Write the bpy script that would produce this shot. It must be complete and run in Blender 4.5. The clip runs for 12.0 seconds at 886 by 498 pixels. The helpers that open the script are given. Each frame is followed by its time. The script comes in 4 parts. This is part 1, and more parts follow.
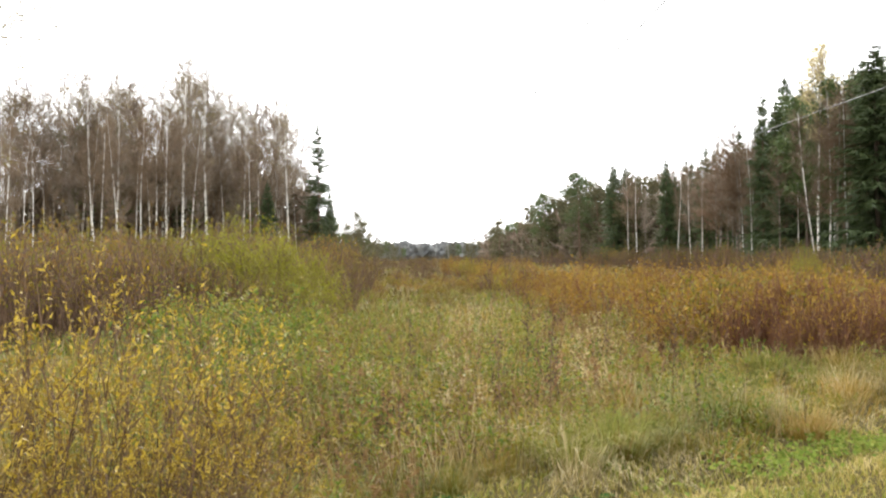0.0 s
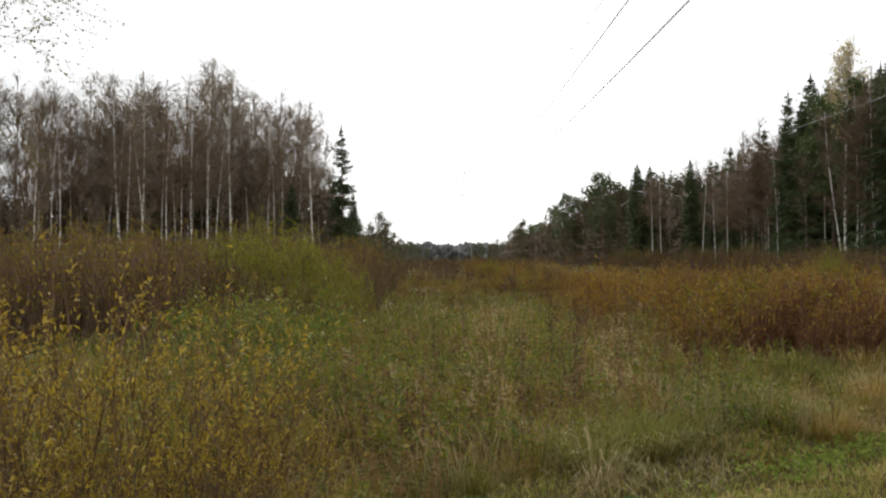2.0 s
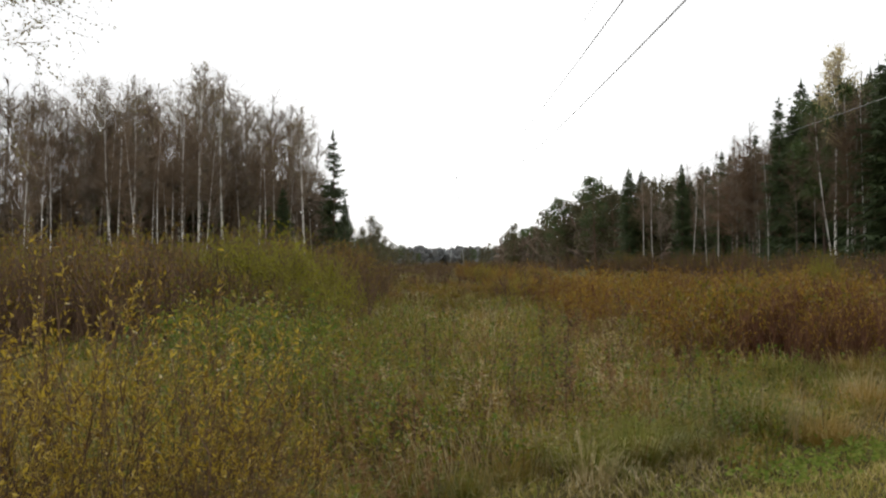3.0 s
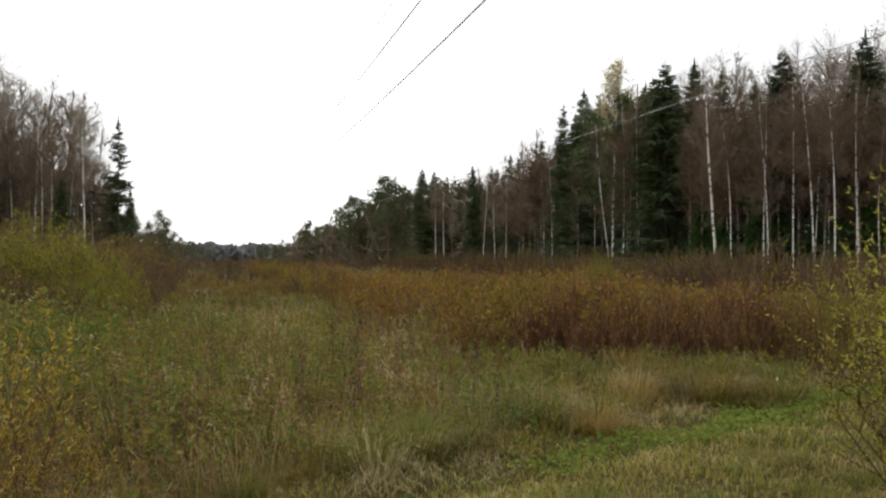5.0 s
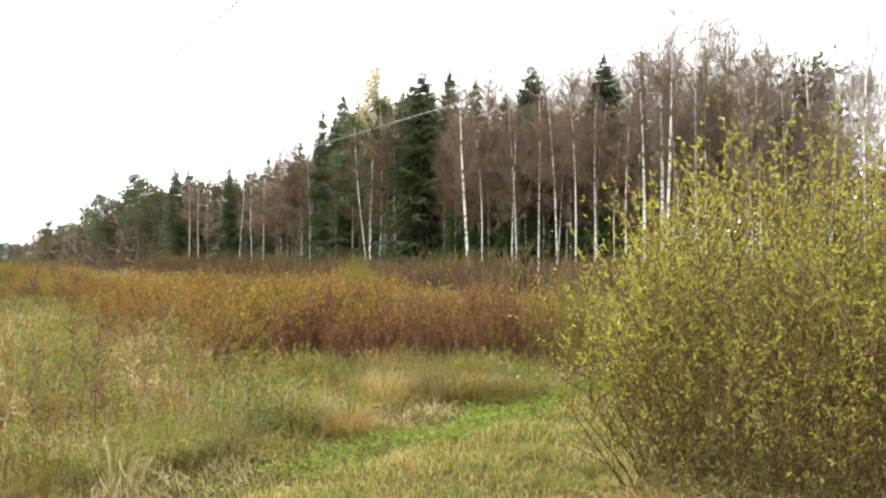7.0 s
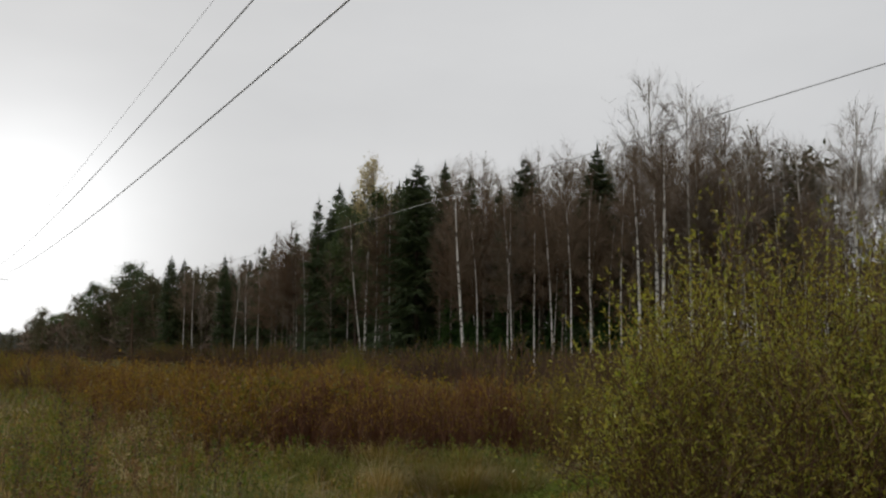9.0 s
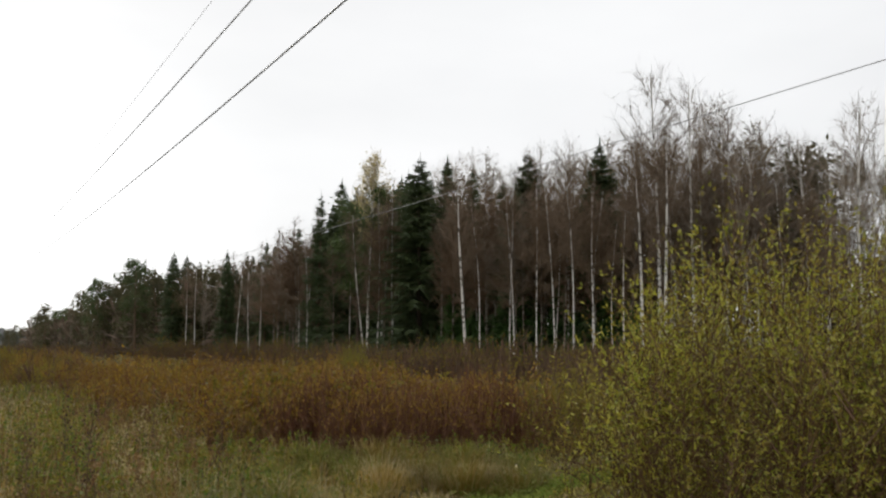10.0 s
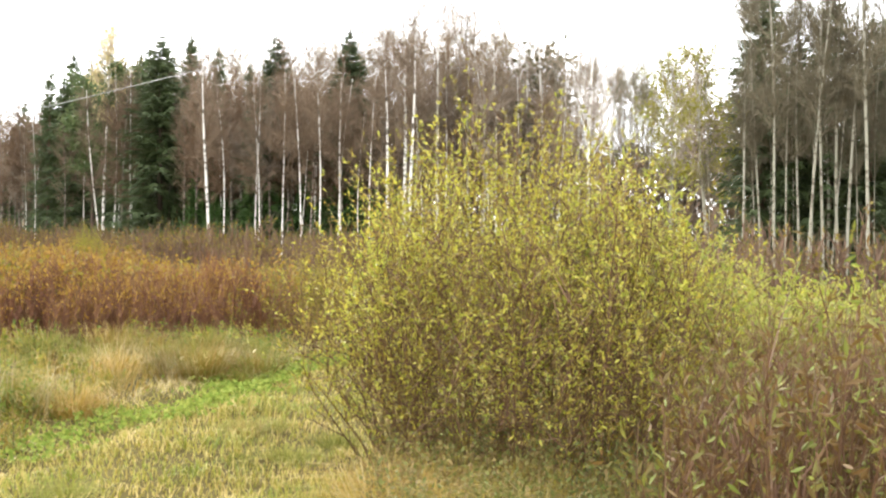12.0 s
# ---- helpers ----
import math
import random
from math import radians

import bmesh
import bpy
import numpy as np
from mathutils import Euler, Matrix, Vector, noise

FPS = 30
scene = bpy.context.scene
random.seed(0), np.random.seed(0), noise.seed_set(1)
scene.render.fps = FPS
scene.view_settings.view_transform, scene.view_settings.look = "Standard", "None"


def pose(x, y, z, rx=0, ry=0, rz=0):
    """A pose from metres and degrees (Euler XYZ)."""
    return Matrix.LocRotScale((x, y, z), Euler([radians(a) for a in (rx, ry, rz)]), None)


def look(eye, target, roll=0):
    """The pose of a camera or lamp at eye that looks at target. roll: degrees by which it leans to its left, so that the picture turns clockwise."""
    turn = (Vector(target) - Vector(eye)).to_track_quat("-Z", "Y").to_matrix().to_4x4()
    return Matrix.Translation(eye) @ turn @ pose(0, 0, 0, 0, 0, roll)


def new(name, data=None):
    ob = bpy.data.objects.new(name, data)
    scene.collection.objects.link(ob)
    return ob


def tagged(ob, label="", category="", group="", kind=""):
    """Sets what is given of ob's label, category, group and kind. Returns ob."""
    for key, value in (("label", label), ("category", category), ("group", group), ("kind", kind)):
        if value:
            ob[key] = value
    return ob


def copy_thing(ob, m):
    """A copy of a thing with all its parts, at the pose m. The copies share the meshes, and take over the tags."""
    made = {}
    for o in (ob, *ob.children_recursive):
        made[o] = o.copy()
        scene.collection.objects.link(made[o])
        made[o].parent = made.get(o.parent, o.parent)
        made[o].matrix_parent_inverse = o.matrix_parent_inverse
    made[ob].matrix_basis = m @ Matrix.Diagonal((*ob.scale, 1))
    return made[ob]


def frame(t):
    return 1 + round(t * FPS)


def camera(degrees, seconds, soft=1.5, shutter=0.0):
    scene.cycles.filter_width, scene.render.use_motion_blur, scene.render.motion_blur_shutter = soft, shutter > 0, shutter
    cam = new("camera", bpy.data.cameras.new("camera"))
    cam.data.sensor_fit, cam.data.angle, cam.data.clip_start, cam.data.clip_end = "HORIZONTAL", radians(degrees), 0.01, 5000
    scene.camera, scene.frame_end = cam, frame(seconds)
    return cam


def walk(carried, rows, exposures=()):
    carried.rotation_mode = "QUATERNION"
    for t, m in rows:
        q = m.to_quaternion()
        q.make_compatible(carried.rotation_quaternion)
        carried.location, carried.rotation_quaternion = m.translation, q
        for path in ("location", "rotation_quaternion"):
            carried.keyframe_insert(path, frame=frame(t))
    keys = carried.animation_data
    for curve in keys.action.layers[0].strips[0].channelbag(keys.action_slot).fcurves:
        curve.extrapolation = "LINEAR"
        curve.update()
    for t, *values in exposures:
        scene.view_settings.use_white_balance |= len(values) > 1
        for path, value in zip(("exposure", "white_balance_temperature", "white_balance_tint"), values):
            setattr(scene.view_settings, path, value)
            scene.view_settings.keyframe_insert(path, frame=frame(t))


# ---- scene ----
EYE = 1.7
ARM = 0.15
cam = camera(48.57, 12.0, soft=2.3, shutter=0.2)
# seconds, tilt, lean, heading (degrees): a person turns on the spot, the lens held an arm's breadth before the axis
TURNS = [
    (0, 90.51, 0.51, -0.11),
    (0.5, 90.44, 0.61, 0.60),
    (1, 90.46, 0.18, 0.81),
    (1.5, 90.40, 0.25, 0.76),
    (2, 90.58, 0.58, 1.25),
    (2.5, 90.72, 0.54, 0.97),
    (4.3, 90.89, 0.16, -0.63),
    (4.4, 90.77, 0.10, -3.25),
    (4.5, 90.66, 0.04, -7.39),
    (4.6, 90.66, 0.01, -10.15),
    (4.7, 90.65, -0.03, -11.14),
    (5, 90.64, -0.14, -11.22),
    (5.5, 90.60, -0.12, -11.57),
    (5.7, 90.81, -0.40, -11.65),
    (5.8, 90.92, -0.53, -12.80),
    (5.9, 91.02, -0.68, -15.72),
    (6, 90.78, -0.70, -19.61),
    (6.1, 90.77, -0.68, -23.09),
    (6.2, 90.75, -0.68, -25.19),
    (6.3, 90.73, -0.66, -26.08),
    (6.4, 90.72, -0.65, -26.42),
    (6.5, 90.70, -0.65, -26.45),
    (6.7, 90.77, -0.58, -25.87),
    (7, 90.85, -0.50, -25.26),
    (7.5, 91.16, -0.41, -25.15),
    (7.6, 91.38, -0.37, -25.18),
    (7.7, 93.87, -0.34, -25.38),
    (9.3, 96.19, -0.64, -25.55),
    (9.5, 95.76, -0.60, -25.54),
    (10, 95.92, -0.63, -25.41),
    (10.1, 94.34, -0.59, -25.40),
    (10.2, 91.84, -0.55, -25.45),
    (10.3, 90.59, -0.51, -25.50),
    (10.4, 90.39, -0.48, -25.53),
    (10.5, 90.39, -0.44, -25.53),
    (11, 90.38, -0.42, -25.52),
    (11.2, 90.35, -0.44, -25.50),
    (11.3, 90.01, -0.45, -26.26),
    (11.4, 89.81, -0.45, -28.25),
    (11.5, 89.66, -0.47, -31.43),
    (11.6, 89.63, -0.61, -35.04),
    (11.7, 89.62, -0.75, -37.84),
    (11.8, 89.59, -0.89, -39.05),
    (11.9, 89.57, -1.03, -39.80),
    (12, 89.55, -1.18, -40.09),
]


def standing(tilt, lean, heading):
    a = radians(-heading)
    return pose(ARM * math.sin(a), ARM * (math.cos(a) - 1), EYE, tilt, lean, heading)


EXPOSURES = [(0.0, 1.08), (0.5, 0.44), (1.0, 0.05), (1.5, -0.23), (2.5, -0.33), (5.5, -0.33), (5.9, -0.36), (6.1, 0.1), (6.5, 0.8), (7.0, 1.2), (7.7, 1.33),
             (9.3, -1.31), (9.5, -1.18), (10.0, -0.52), (10.5, 0.68), (11.0, 1.12), (11.5, 1.34), (12.0, 1.68)]
walk(cam, [(t, standing(a, b, c)) for t, a, b, c in TURNS], EXPOSURES)

# ---------------------------------------------------------------- sky and light
SUN_AZ, SUN_EL = radians(2.0), radians(32.0)
sun_way = Vector((math.sin(SUN_AZ) * math.cos(SUN_EL), math.cos(SUN_AZ) * math.cos(SUN_EL), math.sin(SUN_EL)))

world = bpy.data.worlds.new("overcast_sky")
scene.world = world
world.use_nodes = True
wn, wl = world.node_tree.nodes, world.node_tree.links
wn.clear()


def wnode(kind, **values):
    n = wn.new(kind)
    for key, value in values.items():
        n.inputs[key].default_value = value
    return n


sky = wn.new("ShaderNodeTexSky")
sky.sky_type = "NISHITA"
sky.sun_disc = False
sky.sun_elevation, sky.sun_rotation = SUN_EL, SUN_AZ
sky_level = wn.new("ShaderNodeVectorMath")
sky_level.operation = "SCALE"
sky_level.inputs["Scale"].default_value = 0.12
coords = wn.new("ShaderNodeTexCoord")
stretch = wn.new("ShaderNodeMapping")
stretch.inputs["Scale"].default_value = (1.0, 1.0, 3.2)
clouds = wnode("ShaderNodeTexNoise", Scale=1.7, Detail=5.0, Roughness=0.5)
cloud_ramp = wn.new("ShaderNodeValToRGB")
cloud_ramp.color_ramp.elements[0].position, cloud_ramp.color_ramp.elements[0].color = 0.3, (1.27, 1.28, 1.295, 1)
cloud_ramp.color_ramp.elements[1].position, cloud_ramp.color_ramp.elements[1].color = 0.68, (1.48, 1.485, 1.49, 1)
facing = wn.new("ShaderNodeVectorMath")
facing.operation = "DOT_PRODUCT"
low_sun = Vector((math.sin(SUN_AZ), math.cos(SUN_AZ), 0.10)).normalized()
facing.inputs[1].default_value = low_sun
above = wn.new("ShaderNodeMath")
above.operation = "MAXIMUM"
above.inputs[1].default_value = 0.0
power = wn.new("ShaderNodeMath")
power.operation = "POWER"
power.inputs[1].default_value = 130.0
gain = wn.new("ShaderNodeMath")
gain.operation = "MULTIPLY_ADD"
gain.inputs[1].default_value, gain.inputs[2].default_value = 0.9, 0.97
lit_cloud = wn.new("ShaderNodeVectorMath")
lit_cloud.operation = "SCALE"
blend = wn.new("ShaderNodeMix")
blend.data_type = "RGBA"
blend.inputs[0].default_value = 0.95
back = wnode("ShaderNodeBackground", Strength=1.0)
wout = wn.new("ShaderNodeOutputWorld")
wl.new(coords.outputs["Generated"], stretch.inputs["Vector"])
wl.new(stretch.outputs[0], clouds.inputs["Vector"])
wl.new(clouds.outputs["Fac"], cloud_ramp.inputs[0])
wl.new(coords.outputs["Generated"], facing.inputs[0])
wl.new(facing.outputs["Value"], above.inputs[0])
wl.new(above.outputs[0], power.inputs[0])
wl.new(power.outputs[0], gain.inputs[0])
wl.new(cloud_ramp.outputs[0], lit_cloud.inputs[0])
wl.new(gain.outputs[0], lit_cloud.inputs["Scale"])
wl.new(sky.outputs[0], sky_level.inputs[0])
wl.new(sky_level.outputs[0], blend.inputs[6])
wl.new(lit_cloud.outputs[0], blend.inputs[7])
wl.new(blend.outputs[2], back.inputs["Color"])
wl.new(back.outputs[0], wout.inputs["Surface"])

veiled_sun = new("sun", bpy.data.lights.new("sun", "SUN"))
veiled_sun.data.energy, veiled_sun.data.angle, veiled_sun.data.color = 1.5, radians(14), (1.0, 0.95, 0.88)
veiled_sun.matrix_world = look(sun_way * 50, (0, 0, 0))

# ---------------------------------------------------------------- materials


def material(name, colours, rough=0.7, through_light=0.0, bump=0.0, scale=30.0, island=True, patch=0.0, patch_scale=0.3, spec=0.3, own_range=0.4):
    """A surface whose colour runs over `colours` by piece and by object, with patches and grain."""
    m = bpy.data.materials.new(name)
    m.use_nodes = True
    n, l = m.node_tree.nodes, m.node_tree.links
    n.clear()
    out = n.new("ShaderNodeOutputMaterial")
    bsdf = n.new("ShaderNodeBsdfPrincipled")
    bsdf.inputs["Roughness"].default_value = rough
    bsdf.inputs["Specular IOR Level"].default_value = spec
    tex = n.new("ShaderNodeTexCoord")
    grain = n.new("ShaderNodeTexNoise")
    grain.inputs["Scale"].default_value = scale
    grain.inputs["Detail"].default_value = 3.0
    l.new(tex.outputs["Object"], grain.inputs["Vector"])
    info = n.new("ShaderNodeObjectInfo")
    total = n.new("ShaderNodeMath")
    total.operation = "MULTIPLY_ADD"
    total.inputs[1].default_value = 0.35
    l.new(grain.outputs["Fac"], total.inputs[0])
    if island:
        geo = n.new("ShaderNodeNewGeometry")
        base = geo.outputs["Random Per Island"]
    else:
        base = info.outputs["Random"]
    shift = n.new("ShaderNodeMath")
    shift.operation = "MULTIPLY_ADD"
    shift.inputs[1].default_value, shift.inputs[2].default_value = 0.75, -0.08
    l.new(base, shift.inputs[0])
    l.new(shift.outputs[0], total.inputs[2])
    value = total.outputs[0]
    if patch:
        place = n.new("ShaderNodeNewGeometry")
        broad = n.new("ShaderNodeTexNoise")
        broad.inputs["Scale"].default_value = patch_scale
        broad.inputs["Detail"].default_value = 2.0
        l.new(place.outputs["Position"], broad.inputs["Vector"])
        spread = n.new("ShaderNodeMath")
        spread.operation = "MULTIPLY_ADD"
        spread.inputs[1].default_value, spread.inputs[2].default_value = 2.0 * patch, -patch
        l.new(broad.outputs["Fac"], spread.inputs[0])
        both = n.new("ShaderNodeMath")
        both.operation = "ADD"
        l.new(spread.outputs[0], both.inputs[0])
        l.new(value, both.inputs[1])
        value = both.outputs[0]
    ramp = n.new("ShaderNodeValToRGB")
    el = ramp.color_ramp.elements
    while len(el) < len(colours):
        el.new(0.5)
    for i, c in enumerate(colours):
        el[i].position = i / max(1, len(colours) - 1)
        el[i].color = (*c, 1)
    l.new(value, ramp.inputs[0])
    own = n.new("ShaderNodeHueSaturation")
    vary = n.new("ShaderNodeMath")
    vary.operation = "MULTIPLY_ADD"
    vary.inputs[1].default_value, vary.inputs[2].default_value = own_range, 1.0 - 0.5 * own_range
    l.new(info.outputs["Random"], vary.inputs[0])
    l.new(vary.outputs[0], own.inputs["Value"])
    l.new(ramp.outputs[0], own.inputs["Color"])
    l.new(own.outputs[0], bsdf.inputs["Base Color"])
    if bump:
        b = n.new("ShaderNodeBump")
        b.inputs["Strength"].default_value = bump
        b.inputs["Distance"].default_value = 0.02
        l.new(grain.outputs["Fac"], b.inputs["Height"])
        l.new(b.outputs[0], bsdf.inputs["Normal"])
    if through_light:
        t = n.new("ShaderNodeBsdfTranslucent")
        l.new(own.outputs[0], t.inputs["Color"])
        mix = n.new("ShaderNodeMixShader")
        mix.inputs[0].default_value = through_light
        l.new(bsdf.outputs[0], mix.inputs[1])
        l.new(t.outputs[0], mix.inputs[2])
        l.new(mix.outputs[0], out.inputs["Surface"])
    else:
        l.new(bsdf.outputs[0], out.inputs["Surface"])
    return m


def birch_bark(name, pale, dark, cover):
    """White bark with dark cross marks, black at the knots."""
    m = material(name, [pale, pale], 0.6, bump=0.3, scale=6.0, island=False)
    n, l = m.node_tree.nodes, m.node_tree.links
    bsdf = next(x for x in n if x.type == "BSDF_PRINCIPLED")
    tex = next(x for x in n if x.type == "TEX_COORD")
    flat = n.new("ShaderNodeMapping")
    flat.inputs["Scale"].default_value = (2.0, 2.0, 3.2)
    marks = n.new("ShaderNodeTexNoise")
    marks.inputs["Scale"].default_value = 1.0
    marks.inputs["Detail"].default_value = 4.0
    edge = n.new("ShaderNodeValToRGB")
    edge.color_ramp.elements[0].position, edge.color_ramp.elements[0].color = cover, (*dark, 1)
    edge.color_ramp.elements[1].position, edge.color_ramp.elements[1].color = cover + 0.08, (*pale, 1)
    l.new(tex.outputs["Object"], flat.inputs["Vector"])
    l.new(flat.outputs[0], marks.inputs["Vector"])
    l.new(marks.outputs["Fac"], edge.inputs[0])
    l.new(edge.outputs[0], bsdf.inputs["Base Color"])
    return m


M_GROUND = material("litter_soil", [(0.045, 0.038, 0.018), (0.07, 0.056, 0.024), (0.10, 0.082, 0.034), (0.06, 0.06, 0.022)], 1.0, bump=0.6, scale=2.2, island=False, patch=0.5, patch_scale=0.25, spec=0.0, own_range=0.1)
M_GRASS = material("meadow_grass_blades", [(0.16, 0.162, 0.018), (0.245, 0.203, 0.027), (0.345, 0.243, 0.044), (0.385, 0.234, 0.063), (0.475, 0.342, 0.118)], 0.65, 0.3, scale=0.8, patch=0.9, patch_scale=0.6, own_range=0.1)
M_LUSH = material("lush_meadow_blades", [(0.10, 0.126, 0.016), (0.153, 0.162, 0.022), (0.222, 0.182, 0.03), (0.275, 0.175, 0.044), (0.355, 0.258, 0.083)], 0.65, 0.3, scale=0.8, patch=0.9, patch_scale=0.6, own_range=0.1)
M_FARGRASS = material("rank_brown_grass", [(0.11, 0.08, 0.028), (0.15, 0.11, 0.036), (0.15, 0.13, 0.032), (0.20, 0.15, 0.06)], 0.7, 0.3, scale=0.8, patch=0.5, patch_scale=0.12)
M_STRAW = material("dry_straw", [(0.31, 0.23, 0.09), (0.42, 0.33, 0.15), (0.55, 0.45, 0.24)], 0.6, 0.25, scale=2.0)
M_SHORT = material("mown_grass", [(0.17, 0.21, 0.027), (0.29, 0.27, 0.046), (0.42, 0.335, 0.09), (0.53, 0.41, 0.165)], 0.65, 0.3, scale=0.8, patch=0.9, patch_scale=1.3, own_range=0.1)
M_CLOVER = material("clover_green", [(0.14, 0.205, 0.035), (0.21, 0.27, 0.05), (0.33, 0.335, 0.08)], 0.9, 0.3, scale=3.0, spec=0.08, own_range=0.1)
M_WEED = material("weed_leaves", [(0.08, 0.14, 0.02), (0.14, 0.19, 0.025), (0.26, 0.23, 0.03), (0.34, 0.23, 0.04)], 0.55, 0.35, scale=1.0, patch=0.5, patch_scale=0.35, own_range=0.1)
M_FOOTWEED = material("dull_weed_leaves", [(0.09, 0.115, 0.028), (0.14, 0.15, 0.036), (0.16, 0.105, 0.035), (0.24, 0.19, 0.06)], 0.6, 0.3, scale=1.0, patch=0.5, patch_scale=0.8)
M_RUSSET = material("russet_weed", [(0.20, 0.11, 0.045), (0.25, 0.145, 0.055), (0.26, 0.18, 0.07)], 0.65, 0.3, scale=2.0)
M_STALK = material("brown_stalks", [(0.07, 0.04, 0.025), (0.13, 0.08, 0.045), (0.17, 0.115, 0.06)], 0.8, scale=3.0)
M_YELLOW = material("yellow_willow_leaves", [(0.17, 0.12, 0.012), (0.30, 0.21, 0.017), (0.55, 0.40, 0.045), (0.37, 0.26, 0.022), (0.17, 0.085, 0.02), (0.10, 0.085, 0.015)], 0.42, 0.4, scale=4.0, spec=0.5, own_range=0.1)
M_WILLOWLEAF = material("willow_leaves", [(0.22, 0.26, 0.032), (0.33, 0.345, 0.042), (0.47, 0.455, 0.065), (0.36, 0.28, 0.042), (0.18, 0.12, 0.03), (0.265, 0.285, 0.038)], 0.4, 0.45, scale=3.0, patch=0.35, patch_scale=1.6, spec=0.5, own_range=0.0)
M_GREEN = material("pale_green_leaves", [(0.18, 0.23, 0.035), (0.26, 0.29, 0.045), (0.34, 0.32, 0.07), (0.25, 0.17, 0.05)], 0.5, 0.4, scale=3.0, own_range=0.1)
M_BIGLEAF = material("large_faded_leaves", [(0.08, 0.11, 0.02), (0.16, 0.19, 0.035), (0.11, 0.06, 0.02), (0.15, 0.09, 0.028), (0.13, 0.08, 0.02), (0.19, 0.21, 0.04), (0.42, 0.32, 0.10)], 0.5, 0.35, scale=5.0, spec=0.3, own_range=0.1)
M_ORANGE = material("orange_scrub_leaves", [(0.165, 0.10, 0.018), (0.24, 0.138, 0.02), (0.335, 0.205, 0.029), (0.21, 0.16, 0.023)], 0.55, 0.4, scale=2.0, patch=0.4, patch_scale=0.2)
M_FADED = material("faded_scrub_leaves", [(0.17, 0.15, 0.022), (0.24, 0.20, 0.027), (0.30, 0.225, 0.035)], 0.6, 0.4, scale=2.0)
M_OLIVE = material("olive_scrub_leaves", [(0.12, 0.115, 0.015), (0.18, 0.16, 0.02), (0.23, 0.15, 0.025), (0.20, 0.10, 0.03)], 0.6, 0.35, scale=2.0, patch=0.4, patch_scale=0.15)
M_REDSTEM = material("red_brown_twigs", [(0.10, 0.042, 0.023), (0.15, 0.062, 0.028), (0.20, 0.095, 0.04)], 0.6, scale=3.0)
M_BROWNSTEM = material("brown_twigs", [(0.08, 0.048, 0.03), (0.125, 0.075, 0.045), (0.165, 0.10, 0.06)], 0.7, scale=3.0)
M_WILLOWSTEM = material("willow_stems", [(0.075, 0.04, 0.02), (0.12, 0.07, 0.03), (0.10, 0.04, 0.024)], 0.6, scale=4.0)
M_TWIG = material("birch_twigs", [(0.14, 0.096, 0.06), (0.19, 0.135, 0.088), (0.25, 0.182, 0.122)], 0.75, scale=1.0)
M_PALETWIG = material("grey_twigs", [(0.20, 0.16, 0.12), (0.27, 0.22, 0.17), (0.35, 0.29, 0.23)], 0.75, scale=1.0)
M_OLIVETWIG = material("aspen_twigs", [(0.10, 0.085, 0.052), (0.14, 0.118, 0.075), (0.19, 0.16, 0.105)], 0.75, scale=1.0)
M_REDTWIG = material("red_brown_birch_twigs", [(0.115, 0.073, 0.041), (0.16, 0.103, 0.061), (0.205, 0.139, 0.086)], 0.75, scale=1.0)
M_BIRCH = birch_bark("birch_bark", (0.72, 0.69, 0.63), (0.16, 0.14, 0.12), 0.40)
M_GREYBARK = birch_bark("grey_birch_bark", (0.27, 0.235, 0.19), (0.08, 0.06, 0.045), 0.44)
M_ASPEN = birch_bark("aspen_bark", (0.30, 0.285, 0.22), (0.13, 0.11, 0.08), 0.38)
M_BARK = material("conifer_bark", [(0.07, 0.05, 0.04), (0.12, 0.08, 0.055), (0.16, 0.10, 0.065)], 0.9, bump=0.6, scale=5.0, island=False)
M_SPRUCE = material("spruce_needles", [(0.036, 0.055, 0.02), (0.06, 0.085, 0.03), (0.092, 0.12, 0.042)], 0.6, 0.12, scale=0.8)
M_YOUNGFIR = material("young_spruce_needles", [(0.04, 0.09, 0.02), (0.065, 0.13, 0.028), (0.10, 0.17, 0.04)], 0.6, 0.15, scale=0.8)
M_TUSSOCK = material("grey_green_tussock", [(0.14, 0.16, 0.03), (0.20, 0.205, 0.04), (0.31, 0.275, 0.08)], 0.8, 0.3, scale=2.0, spec=0.08)
M_WITHER = material("withered_brown_leaves", [(0.13, 0.075, 0.03), (0.18, 0.105, 0.04), (0.22, 0.15, 0.05)], 0.7, 0.25, scale=3.0)
M_SAPLING = material("sapling_stems", [(0.075, 0.038, 0.018), (0.115, 0.055, 0.025), (0.11, 0.07, 0.03)], 0.6, scale=4.0, own_range=0.1)
M_MOUND = material("olive_yellow_leaves", [(0.17, 0.175, 0.018), (0.25, 0.245, 0.022), (0.32, 0.28, 0.03)], 0.6, 0.4, scale=2.0, own_range=0.1)
M_ROSETTE = material("cool_green_broad_leaves", [(0.045, 0.105, 0.028), (0.065, 0.14, 0.035), (0.10, 0.17, 0.05)], 0.85, 0.2, scale=6.0, spec=0.05)
M_PINE = material("pine_needles", [(0.045, 0.08, 0.022), (0.08, 0.115, 0.034), (0.125, 0.15, 0.05)], 0.6, 0.15, scale=0.8)
M_GOLD = material("golden_birch_leaves", [(0.58, 0.47, 0.20), (0.70, 0.59, 0.28), (0.62, 0.55, 0.30)], 0.6, 0.5, scale=1.0)
M_FEWLEAF = material("last_birch_leaves", [(0.16, 0.14, 0.05), (0.26, 0.21, 0.07), (0.20, 0.13, 0.06)], 0.6, 0.35, scale=1.0)
# far trees: aerial haze mixed into the colour as pale bluish grey
M_HAZEDWOOD = material("hazed_far_wood", [(0.15, 0.16, 0.16), (0.18, 0.185, 0.18), (0.21, 0.20, 0.19)], 0.8, 0.1, scale=0.2)
